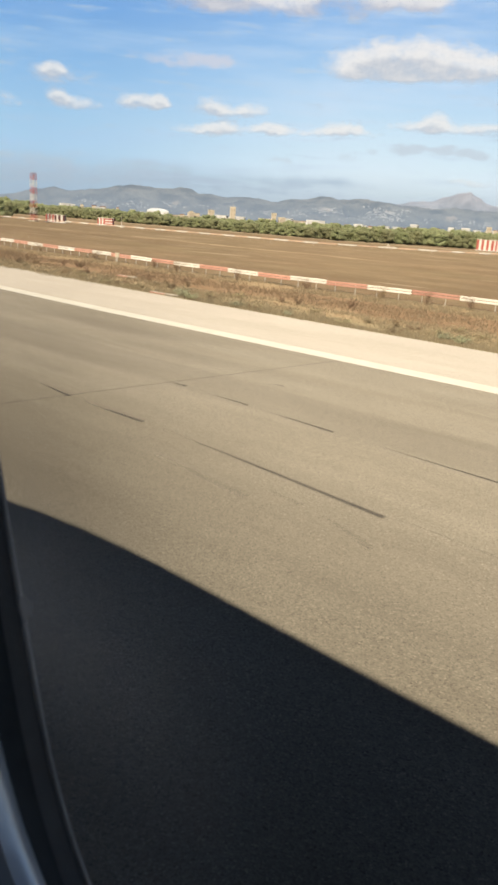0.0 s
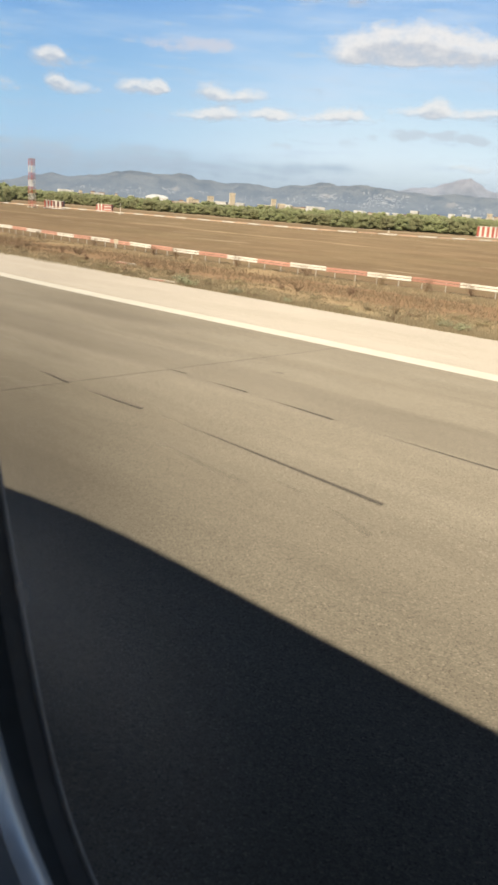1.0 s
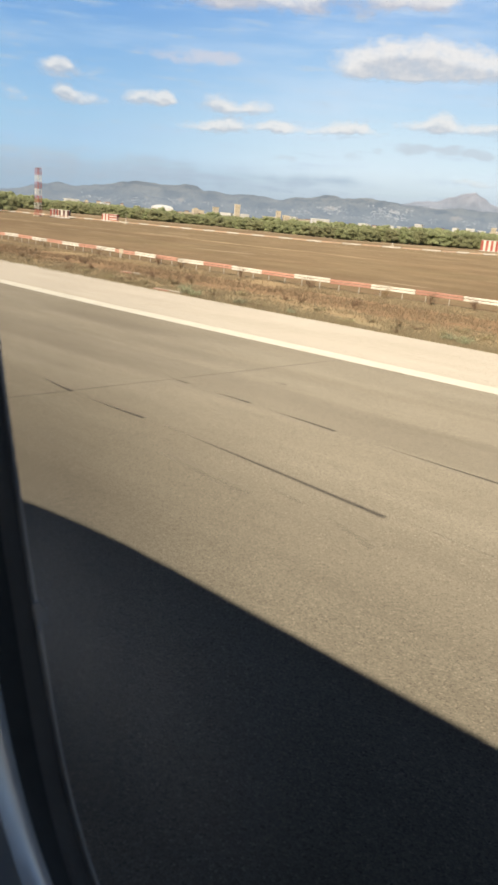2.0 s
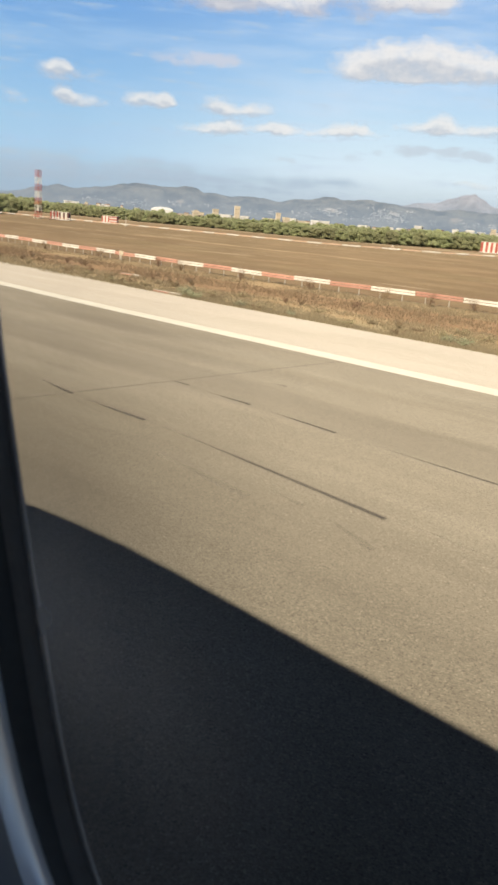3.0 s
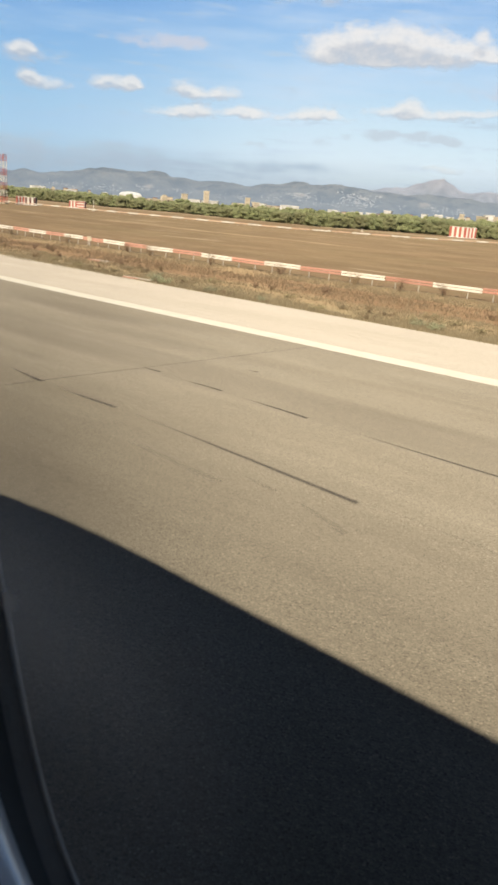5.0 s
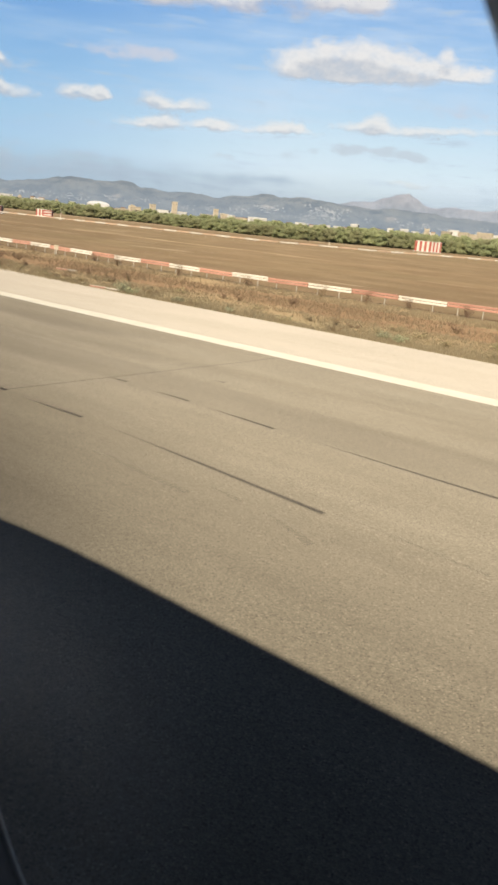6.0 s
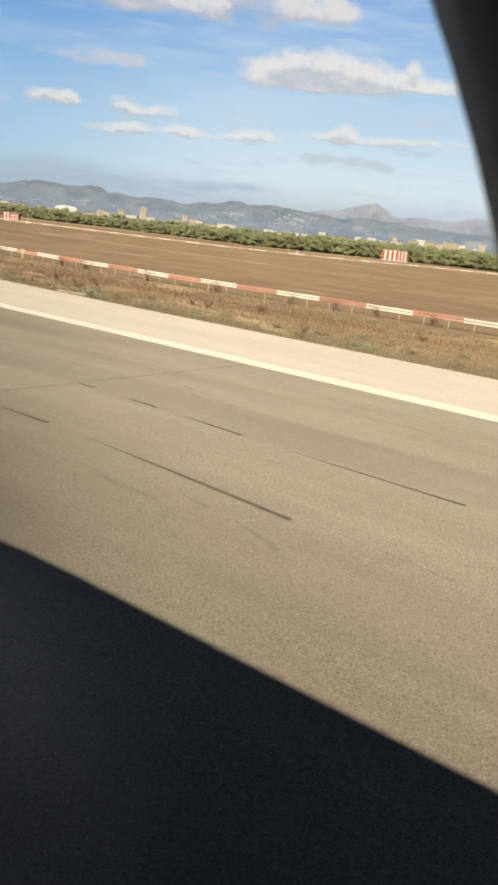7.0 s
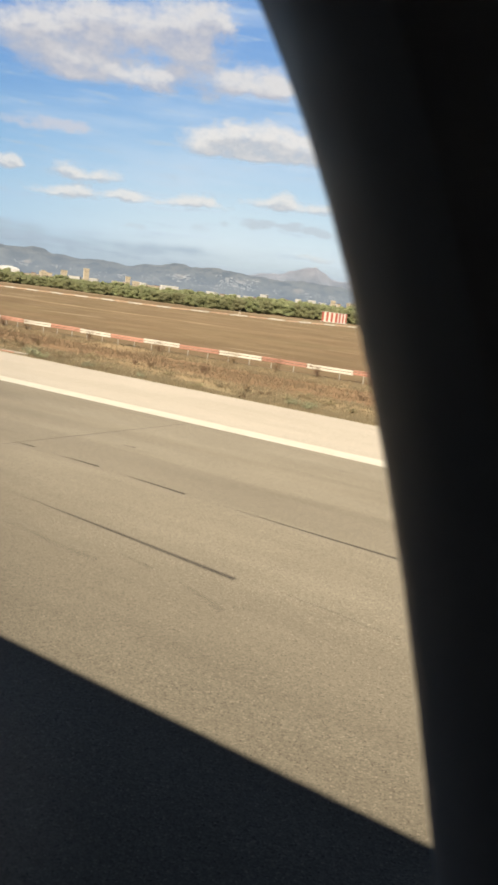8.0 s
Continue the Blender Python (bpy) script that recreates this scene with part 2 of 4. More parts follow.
# clouds as flat-based puffs: bearing to the nose and height over the horizon (degrees), half width, half height, thickness
LONE_PUFFS = (
    (57.7, 8.52, 1.66, 0.67, 0.8), (57.8, 8.84, 0.79, 0.47, 0.9), (57.5, 7.32, 0.65, 0.62, 1), (56.4, 6.94, 1.55, 0.52, 1),
    (60.7, 6.66, 1.07, 0.48, 0.5), (52.6, 7.28, 0.98, 0.60, 1), (51.3, 7.34, 1.10, 0.50, 0.95), (50.6, 7.44, 0.54, 0.56, 0.9),
    (47.2, 7.42, 0.93, 0.64, 1), (45.9, 7.15, 1.36, 0.46, 0.8), (44.4, 7.30, 1.09, 0.50, 0.8))
LOW_ROW = (
    (47.4, 5.90, 2.34, 0.40, 0.9), (46.3, 6.24, 1.17, 0.47, 1), (43.4, 6.22, 1.17, 0.44, 1), (41.8, 6.20, 1.95, 0.36, 0.75),
    (38.1, 6.52, 1.31, 0.50, 1), (37.1, 6.36, 1.54, 0.32, 0.8), (39.4, 6.23, 1.16, 0.32, 0.6), (33.1, 6.87, 1.80, 0.42, 0.9),
    (31.9, 7.20, 0.90, 0.63, 1.1), (29.6, 6.84, 2.19, 0.42, 1), (26.0, 7.13, 2.63, 0.32, 0.8), (28.5, 3.52, 2.13, 0.33, 0.55))
LONG_CLOUD = (
    (37.2, 10.60, 2.26, 1.00, 1), (35.0, 11.02, 2.60, 1.12, 1.1), (32.4, 10.93, 2.56, 1.18, 1.1), (29.8, 10.50, 2.15, 0.92, 1),
    (36.4, 9.96, 2.64, 0.61, 0.9), (32.6, 9.99, 3.32, 0.53, 1), (27.7, 11.71, 0.59, 0.46, 1), (27.3, 10.72, 1.86, 0.67, 1), (25.4, 10.35, 1.47, 0.54, 0.7))
HIGH_BANK = (
    (50.9, 15.31, 2.4, 1.45, 1), (47.0, 16.35, 3.5, 1.7, 1), (42.9, 16.69, 3.7, 1.6, 1), (39.4, 17.0, 2.4, 1.9, 1),
    (37.8, 18.05, 1.3, 1.1, 0.9), (47.9, 13.85, 2.8, 1.2, 1), (44.9, 14.10, 2.9, 1.3, 1), (41.4, 13.75, 1.7, 1.0, 0.9),
    (39.2, 15.03, 1.9, 1.4, 1), (34.6, 14.56, 2.3, 1.2, 1), (33.2, 14.19, 1.5, 0.8, 0.8), (36.2, 14.38, 1.1, 0.8, 0.7), (37.7, 13.50, 1.2, 0.8, 0.6))
GREY_SHREDS = (
    (33.5, 5.42, 1.30, 0.47, 0.85), (32.0, 5.71, 1.50, 0.29, 0.6), (30.5, 5.42, 1.49, 0.39, 0.85), (28.8, 5.32, 1.03, 0.35, 0.85), (37.5, 4.78, 0.78, 0.44, 0.6),
    (42.3, 4.27, 0.80, 0.27, 0.7), (35.8, 5.23, 0.54, 0.25, 0.6), (49.4, 10.09, 3.40, 0.60, 0.62), (47.1, 10.26, 1.52, 0.50, 0.6), (26.0, 8.33, 2.05, 0.77, 0.6))
GREY_BAND = (
    (60.5, 2.45, 5.0, 1.15, 1.05), (54.5, 2.55, 4.6, 0.95, 1.0), (49.9, 2.75, 3.6, 0.75, 0.9),
    (46.5, 2.45, 3.2, 0.70, 0.85), (41.1, 2.60, 3.4, 0.70, 0.8), (37.6, 3.15, 2.4, 0.50, 0.7))


class Sky(Tree):
    """Nodes for the far sky, in hundredths of degrees."""

    def begin(self):
        self.uv = self.n.new("ShaderNodeTexCoord").outputs["UV"]
        self.billow = self.stretched(1.0, 1.6, 0.0, 62.0, 6.0, 0.56)
        self.fine = self.stretched(1.0, 1.5, 0.0, 170.0, 4.0, 0.55)
        push = self.vector("MULTIPLY_ADD", self.billow.outputs["Color"], (0.010, 0.007, 0), (-0.005, -0.0035, 0))
        self.spot = self.vector("ADD", self.uv, push.outputs[0]).outputs[0]
        self.side = self.add("ShaderNodeSeparateXYZ", Vector=self.uv)
        self.up = self.side.outputs["Y"]
        return self

    def stretched(self, sx, sy, turn, scale, detail, rough):
        where = self.add("ShaderNodeMapping", Vector=self.uv)
        where.inputs["Scale"].default_value = (sx, sy, 1.0)
        where.inputs["Rotation"].default_value = (0, 0, turn)
        return self.add("ShaderNodeTexNoise", Vector=where.outputs[0], Scale=scale, Detail=detail, Roughness=rough)

    def vector(self, op, a, b, c=None):
        node = self.n.new("ShaderNodeVectorMath")
        node.operation = op
        for socket, value in zip(node.inputs, (a, b, c)):
            if value is not None:
                self.put(socket, value)
        return node

    def cover(self, puffs, shift=0.0):
        """How dense the puffs are: 0 outside them."""
        total = None
        for az, el, w, h, thick in puffs:
            rel = self.vector("SUBTRACT", self.spot, (az / 100, el / 100 - shift, 0))
            above = self.vector("MULTIPLY", rel.outputs[0], (100 / w, 100 / h, 0))
            below = self.vector("MULTIPLY", rel.outputs[0], (-100 / w, -155 / h, 0))
            folded = self.vector("MAXIMUM", above.outputs[0], below.outputs[0])
            far = self.vector("LENGTH", folded.outputs[0], None)
            here = self.step(far.outputs["Value"], 1.75, 0.2, 0.0, thick)
            total = here if total is None else self.math("ADD", total, here)
        return self.math("MINIMUM", total, 1.25)

    def rough(self, big, small):
        return self.math("ADD", self.math("MULTIPLY", self.math("SUBTRACT", self.billow.outputs["Fac"], 0.5), big),
                         self.math("MULTIPLY", self.math("SUBTRACT", self.fine.outputs["Fac"], 0.5), small))

    def ragged(self, dense, low, high):
        return self.step(self.math("ADD", dense, self.math("MULTIPLY", self.rough(1.5, 0.7), self.step(dense, 0.0, 0.35))), low, high)


def sky_material():
    """The far sky: blue above, pale towards the horizon, with thin grey cloud low down."""
    t = Sky("far_sky").begin()
    wisps = t.stretched(1.0, 5.5, 0.05, 9.0, 6.0, 0.58)
    veil = t.stretched(1.0, 9.0, -0.06, 22.0, 5.0, 0.6)
    ramp = t.n.new("ShaderNodeValToRGB")
    t.put(ramp.inputs[0], t.math("MULTIPLY", t.up, 2.5))
    stops = ((0.0, (0.66, 0.745, 0.81)), (0.09, (0.645, 0.76, 0.835)), (0.15, (0.56, 0.715, 0.835)), (0.22, (0.42, 0.61, 0.81)), (0.31, (0.285, 0.48, 0.76)), (0.42, (0.19, 0.37, 0.71)), (1.0, (0.06, 0.17, 0.52)))
    el = ramp.color_ramp.elements
    while len(el) < len(stops):
        el.new(0.5)
    for e, (pos, c) in zip(el, stops):
        e.position, e.color = pos, (*c, 1)
    pale = t.math("ADD", t.math("MULTIPLY", t.step(wisps.outputs["Fac"], 0.40, 0.72), 0.40), t.math("MULTIPLY", t.step(veil.outputs["Fac"], 0.48, 0.72), 0.22))
    blue = t.mix(pale, ramp.outputs[0], (0.62, 0.72, 0.85))
    deep = t.n.new("ShaderNodeMix")
    deep.data_type, deep.blend_type = "RGBA", "MULTIPLY"
    t.put(deep.inputs[0], t.step(t.side.outputs["X"], 0.34, 0.60))
    t.put(deep.inputs[6], blue)
    deep.inputs[7].default_value = (0.60, 0.76, 0.91, 1)
    blue = deep.outputs[2]
    thin = t.math("ADD", t.math("MULTIPLY", t.cover(GREY_BAND), 0.62), t.math("MULTIPLY", t.math("SUBTRACT", veil.outputs["Fac"], 0.5), 2.2))
    blue = t.mix(t.math("MULTIPLY", t.ragged(thin, 0.0, 1.0), 0.85), blue, (0.43, 0.53, 0.645))
    shreds = t.math("MULTIPLY", t.ragged(t.cover(GREY_SHREDS), 0.15, 1.05), 0.80)
    blue = t.mix(shreds, blue, t.mix(t.step(t.up, 0.065, 0.085), (0.50, 0.575, 0.66), (0.56, 0.585, 0.68)))
    glow = t.add("ShaderNodeEmission", Color=blue, Strength=GLOW)
    t.l.new(glow.outputs[0], t.out.inputs[0])
    return t.m


def cloud_material(name, puffs, tall, solid_share, top):
    """Fair-weather clouds with bright tops and flat grey bases."""
    t = Sky(name).begin()
    dense, above = t.cover(puffs), t.cover(puffs, tall)
    mask = t.math("MULTIPLY", t.ragged(dense, 0.08, 1.42), solid_share)
    lit = t.step(t.math("ADD", t.math("SUBTRACT", above, dense), t.rough(-1.1, -0.38)), 0.22, -0.60)
    cloud = t.mix(lit, t.mix(t.step(t.up, 0.10, 0.14), (0.50, 0.53, 0.59), (0.49, 0.495, 0.56)), top)
    glow = t.add("ShaderNodeEmission", Color=cloud, Strength=GLOW)
    clear = t.add("ShaderNodeBsdfTransparent")
    both = t.n.new("ShaderNodeMixShader")
    t.put(both.inputs[0], mask)
    t.l.new(clear.outputs[0], both.inputs[1])
    t.l.new(glow.outputs[0], both.inputs[2])
    t.l.new(both.outputs[0], t.out.inputs[0])
    return t.m


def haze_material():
    """Haze painted on a glowing, half-clear sheet before the hills: it veils their feet most."""
    t = Tree("painted_haze")
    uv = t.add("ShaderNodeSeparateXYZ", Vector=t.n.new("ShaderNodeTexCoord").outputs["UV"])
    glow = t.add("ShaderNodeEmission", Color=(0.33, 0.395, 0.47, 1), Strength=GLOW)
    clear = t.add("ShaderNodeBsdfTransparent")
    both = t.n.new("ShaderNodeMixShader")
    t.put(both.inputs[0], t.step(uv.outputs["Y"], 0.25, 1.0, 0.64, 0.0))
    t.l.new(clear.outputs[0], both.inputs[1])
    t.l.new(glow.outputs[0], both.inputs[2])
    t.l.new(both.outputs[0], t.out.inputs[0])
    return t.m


M = dict(
    runway=pavement_material("runway_asphalt", (0.204, 0.174, 0.128), (0.326, 0.280, 0.209), (0.178, 0.148, 0.108), 0.32, ((12.6, 15.2, 0.36), (6.5, 9.2, 0.14)), ((-25.5, 18.2, 6.0, 1.3, 0.7), (-19.5, 16.4, 3.5, 0.8, 0.4))),
    shoulder=pavement_material("shoulder_concrete", (0.425, 0.368, 0.293), (0.525, 0.457, 0.372), (0.36, 0.308, 0.245), 0.22),
    filler=surface("joint_filler", (0.06, 0.05, 0.04), (0.11, 0.09, 0.07), 30, 3),
    paint=surface("runway_paint", (0.55, 0.50, 0.40), (0.66, 0.61, 0.50), 14, 1.2, 0.6, bump=0.2, depth=0.003),
    field=field_material(),
    rubber=rubber_mark_material(),
    faint_rubber=rubber_mark_material("worn_tyre_rubber", 0.17),
    straw=leaf_material("dry_grass_blades", (0.39, 0.315, 0.185), (0.54, 0.45, 0.28)),
    weed=leaf_material("withered_weed", (0.29, 0.198, 0.122), (0.42, 0.295, 0.185)),
    olive=leaf_material("olive_tuft", (0.40, 0.33, 0.19), (0.52, 0.435, 0.265)),
    green=leaf_material("green_weed", (0.40, 0.385, 0.24), (0.52, 0.495, 0.32)),
    pine=leaf_material("pine_needles", (0.32, 0.33, 0.17), (0.45, 0.445, 0.24)),
    bark=surface("pine_bark", (0.06, 0.04, 0.028), (0.14, 0.10, 0.07), 6, 1.2, 0.9),
    red=surface("red_paint", (0.52, 0.25, 0.175), (0.63, 0.345, 0.255), 9, 0.8, 0.55, vary=0.1),
    signal=surface("signal_red_paint", (0.46, 0.105, 0.075), (0.56, 0.17, 0.12), 9, 0.8, 0.5, vary=0.06),
    faded=surface("sun_faded_red_paint", (0.60, 0.40, 0.27), (0.70, 0.50, 0.36), 9, 0.8, 0.6, vary=0.1),
    white=surface("white_paint", (0.68, 0.62, 0.52), (0.84, 0.78, 0.68), 9, 0.8, 0.55, vary=0.06),
    post=surface("weathered_post", (0.44, 0.38, 0.30), (0.58, 0.52, 0.43), 9, 0.8, 0.7),
    steel=surface("galvanised_steel", (0.30, 0.29, 0.27), (0.48, 0.46, 0.43), 12, 2, 0.5, metal=0.6),
    lip=surface("dull_metal_lip", (0.30, 0.28, 0.27), (0.38, 0.36, 0.34), 40, 4, 0.5),
    gasket=surface("pale_lip_highlight", (0.56, 0.55, 0.54), (0.66, 0.65, 0.64), 40, 4, 0.5),
    maroon=surface("maroon_paint", (0.13, 0.055, 0.045), (0.20, 0.085, 0.07), 9, 0.8, 0.6),
    dark=surface("dark_panel", (0.035, 0.03, 0.03), (0.09, 0.075, 0.07), 5, 1, 0.6),
    cream=surface("cream_render", (0.50, 0.42, 0.30), (0.64, 0.55, 0.42), 2, 0.2, 0.9, vary=0.15),
    plaster=surface("white_render", (0.60, 0.57, 0.52), (0.76, 0.73, 0.68), 1.5, 0.15, 0.9, vary=0.1),
    tile_roof=surface("clay_roof", (0.24, 0.12, 0.07), (0.38, 0.20, 0.12), 2, 0.3, 0.9),
    sheet_roof=surface("pale_metal_roof", (0.70, 0.70, 0.70), (0.84, 0.84, 0.83), 1, 0.1, 0.5),
    window=surface("shaded_window", (0.26, 0.23, 0.19), (0.34, 0.30, 0.25), 1, 0.3, 0.2),
    # dark tone also paints in cloud shadow, its blue lean the haze
    scrub=hill_material("hill_scrub", (0.034, 0.042, 0.050), (0.185, 0.182, 0.165), (0.38, 0.31, 0.22), 0.35,
                        ((38.6, 3390, 34), (34.3, 3420, 26), (21.8, 3400, 60), (49.3, 3350, 22), (30.0, 3430, 30))),
    # haze of the distance put into the colour: pale, leaning to blue
    rock=hill_material("haze_tinted_rock", (0.21, 0.215, 0.245), (0.32, 0.315, 0.34), (0.30, 0.27, 0.25), 0.3),
    # unseen livery, made dark so little light bounces into the ground shadow
    skin=surface("low_bounce_paint", (0.05, 0.055, 0.08), (0.07, 0.075, 0.10), 3, 0.4, 0.35, bump=0.05),
    lining=surface("cabin_plastic", (0.50, 0.52, 0.55), (0.58, 0.60, 0.63), 60, 4, 0.45, bump=0.1, depth=0.0005),
    seal=surface("window_rubber", (0.11, 0.11, 0.11), (0.15, 0.15, 0.15), 80, 8, 0.55, depth=0.0005),
    # same moulding as the surround, greyed darker to paint in its unlit side
    bezel=surface("shade_toned_plastic", (0.50, 0.52, 0.55), (0.56, 0.58, 0.61), 60, 4, 0.6, bump=0.05, depth=0.0003),
    surround=surface("pale_surround", (0.80, 0.82, 0.85), (0.86, 0.88, 0.91), 60, 4, 0.34, metal=0.5, bump=0.0, gloss=0.8),
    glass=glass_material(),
    sky=sky_material(),
    low_clouds=cloud_material("low_clouds", LONE_PUFFS + LOW_ROW, 0.004, 0.88, (0.75, 0.745, 0.745)),
    long_cloud=cloud_material("long_cloud", LONG_CLOUD, 0.0085, 0.96, (0.755, 0.745, 0.75)),
    high_bank=cloud_material("high_bank", HIGH_BANK, 0.010, 0.93, (0.70, 0.69, 0.705)),
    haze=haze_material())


# ---- building helpers ----
def mesh_of(bm, name, material, smooth=False):
    me = bpy.data.meshes.new(name)
    bm.to_mesh(me)
    bm.free()
    me.materials.append(material)
    if smooth:
        for poly in me.polygons:
            poly.use_smooth = True
    return me


def part(name, bm, material, parent, label="", smooth=False):
    """One mesh object under a thing or a part."""
    ob = new(name, bm if isinstance(bm, bpy.types.Mesh) else mesh_of(bm, name, material, smooth))
    ob.parent = parent
    return tagged(ob, label)


def thing(name, label, category, at=(0, 0, 0), turn=0.0, group="", kind=""):
    ob = new(name)
    ob.empty_display_size = 0.3
    ob.matrix_world = pose(*at, 0, 0, turn)
    return tagged(ob, label, category, group, kind)


def solid(name, bm, material, label, category, kind="", group="", smooth=False):
    return tagged(new(name, mesh_of(bm, name, material, smooth)), label, category, group, kind)


def box(bm, x0, x1, y0, y1, z0, z1, bevel=0.0):
    made = bmesh.ops.create_cube(bm, size=1.0)["verts"]
    for v in made:
        v.co = ((x0 + x1) / 2 + v.co.x * (x1 - x0), (y0 + y1) / 2 + v.co.y * (y1 - y0), (z0 + z1) / 2 + v.co.z * (z1 - z0))
    if bevel:
        edges = list({e for v in made for e in v.link_edges})
        bmesh.ops.bevel(bm, geom=edges, offset=bevel, segments=1, affect="EDGES")
    return bm


def boxed(*args, **kw):
    return box(bmesh.new(), *args, **kw)


def rod(bm, a, b, r0, r1=None, sides=6):
    """A tapered round bar from a to b."""
    a, b = Vector(a), Vector(b)
    turn = (b - a).to_track_quat("Z", "Y").to_matrix().to_4x4()
    bmesh.ops.create_cone(bm, cap_ends=True, segments=sides, radius1=r0, radius2=r0 if r1 is None else r1, depth=(b - a).length,
                          matrix=Matrix.Translation((a + b) / 2) @ turn)
    return bm


def from_lists(name, verts, faces, material):
    me = bpy.data.meshes.new(name)
    me.from_pydata(verts, [], faces)
    me.materials.append(material)
    return me


def bearing(az, far, z=0.0):
    """The place far metres off, az degrees from abeam towards the nose."""
    return (-far * math.sin(radians(az)), far * math.cos(radians(az)), z)


# ---- ground, runway and shoulder ----
JOINT = -15.33       # transverse joint of the runway
LINE0, LINE1 = 20.50, 21.40
EDGE = 28.20         # far edge of the shoulder
FENCE = 42.7


def eased(v):
    v = max(0.0, min(1.0, v))
    return v * v * (3 - 2 * v)


def bend(x):
    """How far the runway's edge draws away towards the nose."""
    return 0.95 * eased((-27 - x) / 24)


def fence_y(x):
    """The line of the barrier, bowed gently away at both ends."""
    return FENCE + 0.5 + 0.07 * max(0.0, -48 - x) ** 0.97 * eased((-48 - x) / 6) + 1.6 * eased((x + 37) / 18)


def strip(near, far, z0, z1, x0=-900, x1=500):
    """A long slab between two lines that follow the runway's bend: near and far as (y, share of the bend)."""
    bm = bmesh.new()
    xs = sorted({x0, x1, *(x for x in range(-70, -20, 2) if x0 < x < x1)})
    rings = [[bm.verts.new((x, y + share * bend(x), z)) for y, share, z in ((*near, z1), (*far, z1), (*far, z0), (*near, z0))] for x in xs]
    for a, b in zip(rings, rings[1:]):
        for k in range(4):
            bm.faces.new((a[k], b[k], b[(k + 1) % 4], a[(k + 1) % 4]))
    bm.faces.new(rings[0])
    bm.faces.new(list(reversed(rings[-1])))
    bmesh.ops.recalc_face_normals(bm, faces=bm.faces)
    return bm

bm = bmesh.new()
span = [-5000, -2500, -1200, -700] + list(range(-500, 301, 50)) + [600, 1500, 5000]
rows = [-5000, -1500, -400, -60, EDGE - 0.4] + [30, 32, 35, 40, 45, 55, 70, 90, 120, 150, 180, 220, 280, 360, 500, 900, 2000, 5000]
grid = [[bm.verts.new((x, y, -0.10 if y < EDGE else -0.05 + (0.10 * noise.noise((x * 0.03, y * 0.05, 0)) if 31 < y < 900 and abs(x) < 650 else 0.0)))
         for x in span] for y in rows]
for j in range(len(rows) - 1):
    for i in range(len(span) - 1):
        bm.faces.new((grid[j][i], grid[j][i + 1], grid[j + 1][i + 1], grid[j + 1][i]))
solid("ground", bm, M["field"], "dry brown grass field beside the runway", "ground", "structure", smooth=True)

runway = thing("runway", "worn tan asphalt runway with tyre marks", "runway", kind="structure")
for x0, x1 in ((-900, JOINT - 0.018), (JOINT + 0.018, 500)):
    part("slab", strip((-36, 0), (LINE1 + 0.02, 0.55), -0.09, 0.0, x0, x1), M["runway"], runway)
part("joint", boxed(JOINT - 0.018, JOINT + 0.018, -36, LINE1 + 0.02, -0.09, -0.002), M["filler"], runway, "dark recessed joint filler")

shoulder = thing("shoulder", "pale beige concrete shoulder beside the runway", "pavement", kind="structure")
part("slab", strip((LINE1 + 0.045, 0.55), (EDGE - 0.12, 1), -0.09, -0.004), M["shoulder"], shoulder)
part("joint", strip((LINE1 + 0.02, 0.55), (LINE1 + 0.045, 0.55), -0.09, -0.015), M["filler"], shoulder, "dark joint beside the edge line")
part("kerb", strip((EDGE - 0.10, 1), (EDGE + 0.02, 1), -0.12, -0.02), M["shoulder"], shoulder, "low concrete edging")

bm = bmesh.new()
strips = 240
verts = []
for i in range(strips + 1):
    x = -300 + 400 * i / strips
    verts.append((bm.verts.new((x, 0.55 * bend(x) + LINE0 + 0.012 * noise.noise((x * 0.8, 0, 0)), 0.004)), bm.verts.new((x, 0.55 * bend(x) + LINE1 + 0.012 * noise.noise((x * 0.8, 5, 0)), 0.004))))
for a, b in zip(verts, verts[1:]):
    bm.faces.new((a[0], b[0], b[1], a[1]))
solid("edge_line", bm, M["paint"], "white painted edge line along the runway", "road marking", "structure")


def tyre_mark(x0, x1, y0, y1, width, label, material="rubber"):
    """A long rubber streak, faint where it begins."""
    me = bpy.data.meshes.new("tyre_mark")
    n = 24
    pts, faces = [], []
    for i in range(n + 1):
        s = i / n
        w = width * (0.35 + 0.65 * s) / 2
        bend = 0.03 * math.sin(3 * s + x0)
        for side in (-1, 1):
            pts.append((x0 + (x1 - x0) * s, y0 + (y1 - y0) * s + bend + side * w, 0.004))
    for i in range(n):
        faces.append((2 * i, 2 * i + 2, 2 * i + 3, 2 * i + 1))
    me.from_pydata(pts, [], faces)
    uv = me.uv_layers.new(name="UVMap")
    for loop in me.loops:
        uv.data[loop.index].uv = ((loop.vertex_index // 2) / n, loop.vertex_index % 2)
    me.materials.append(M[material])
    return tagged(new("tyre_mark", me), label, "tyre mark", "tyre marks on the runway")


for x0, x1, y0, y1, w in ((-17.0, -15.45, 10.18, 10.07, 0.17), (-14.7, -12.64, 10.03, 9.98, 0.19), (-15.6, -14.9, 13.27, 13.24, 0.14),
                          (-14.0, -12.55, 13.17, 13.10, 0.15), (-12.0, -9.80, 13.02, 12.96, 0.18), (-12.0, -6.15, 9.98, 9.58, 0.21),
                          (-9.0, -4.6, 12.93, 12.74, 0.19), (-14.1, -13.6, 15.6, 15.58, 0.10)):
    tyre_mark(x0 + 0.2, x1 + 0.2, y0, y1, w, "dark rubber tyre streak on the runway")

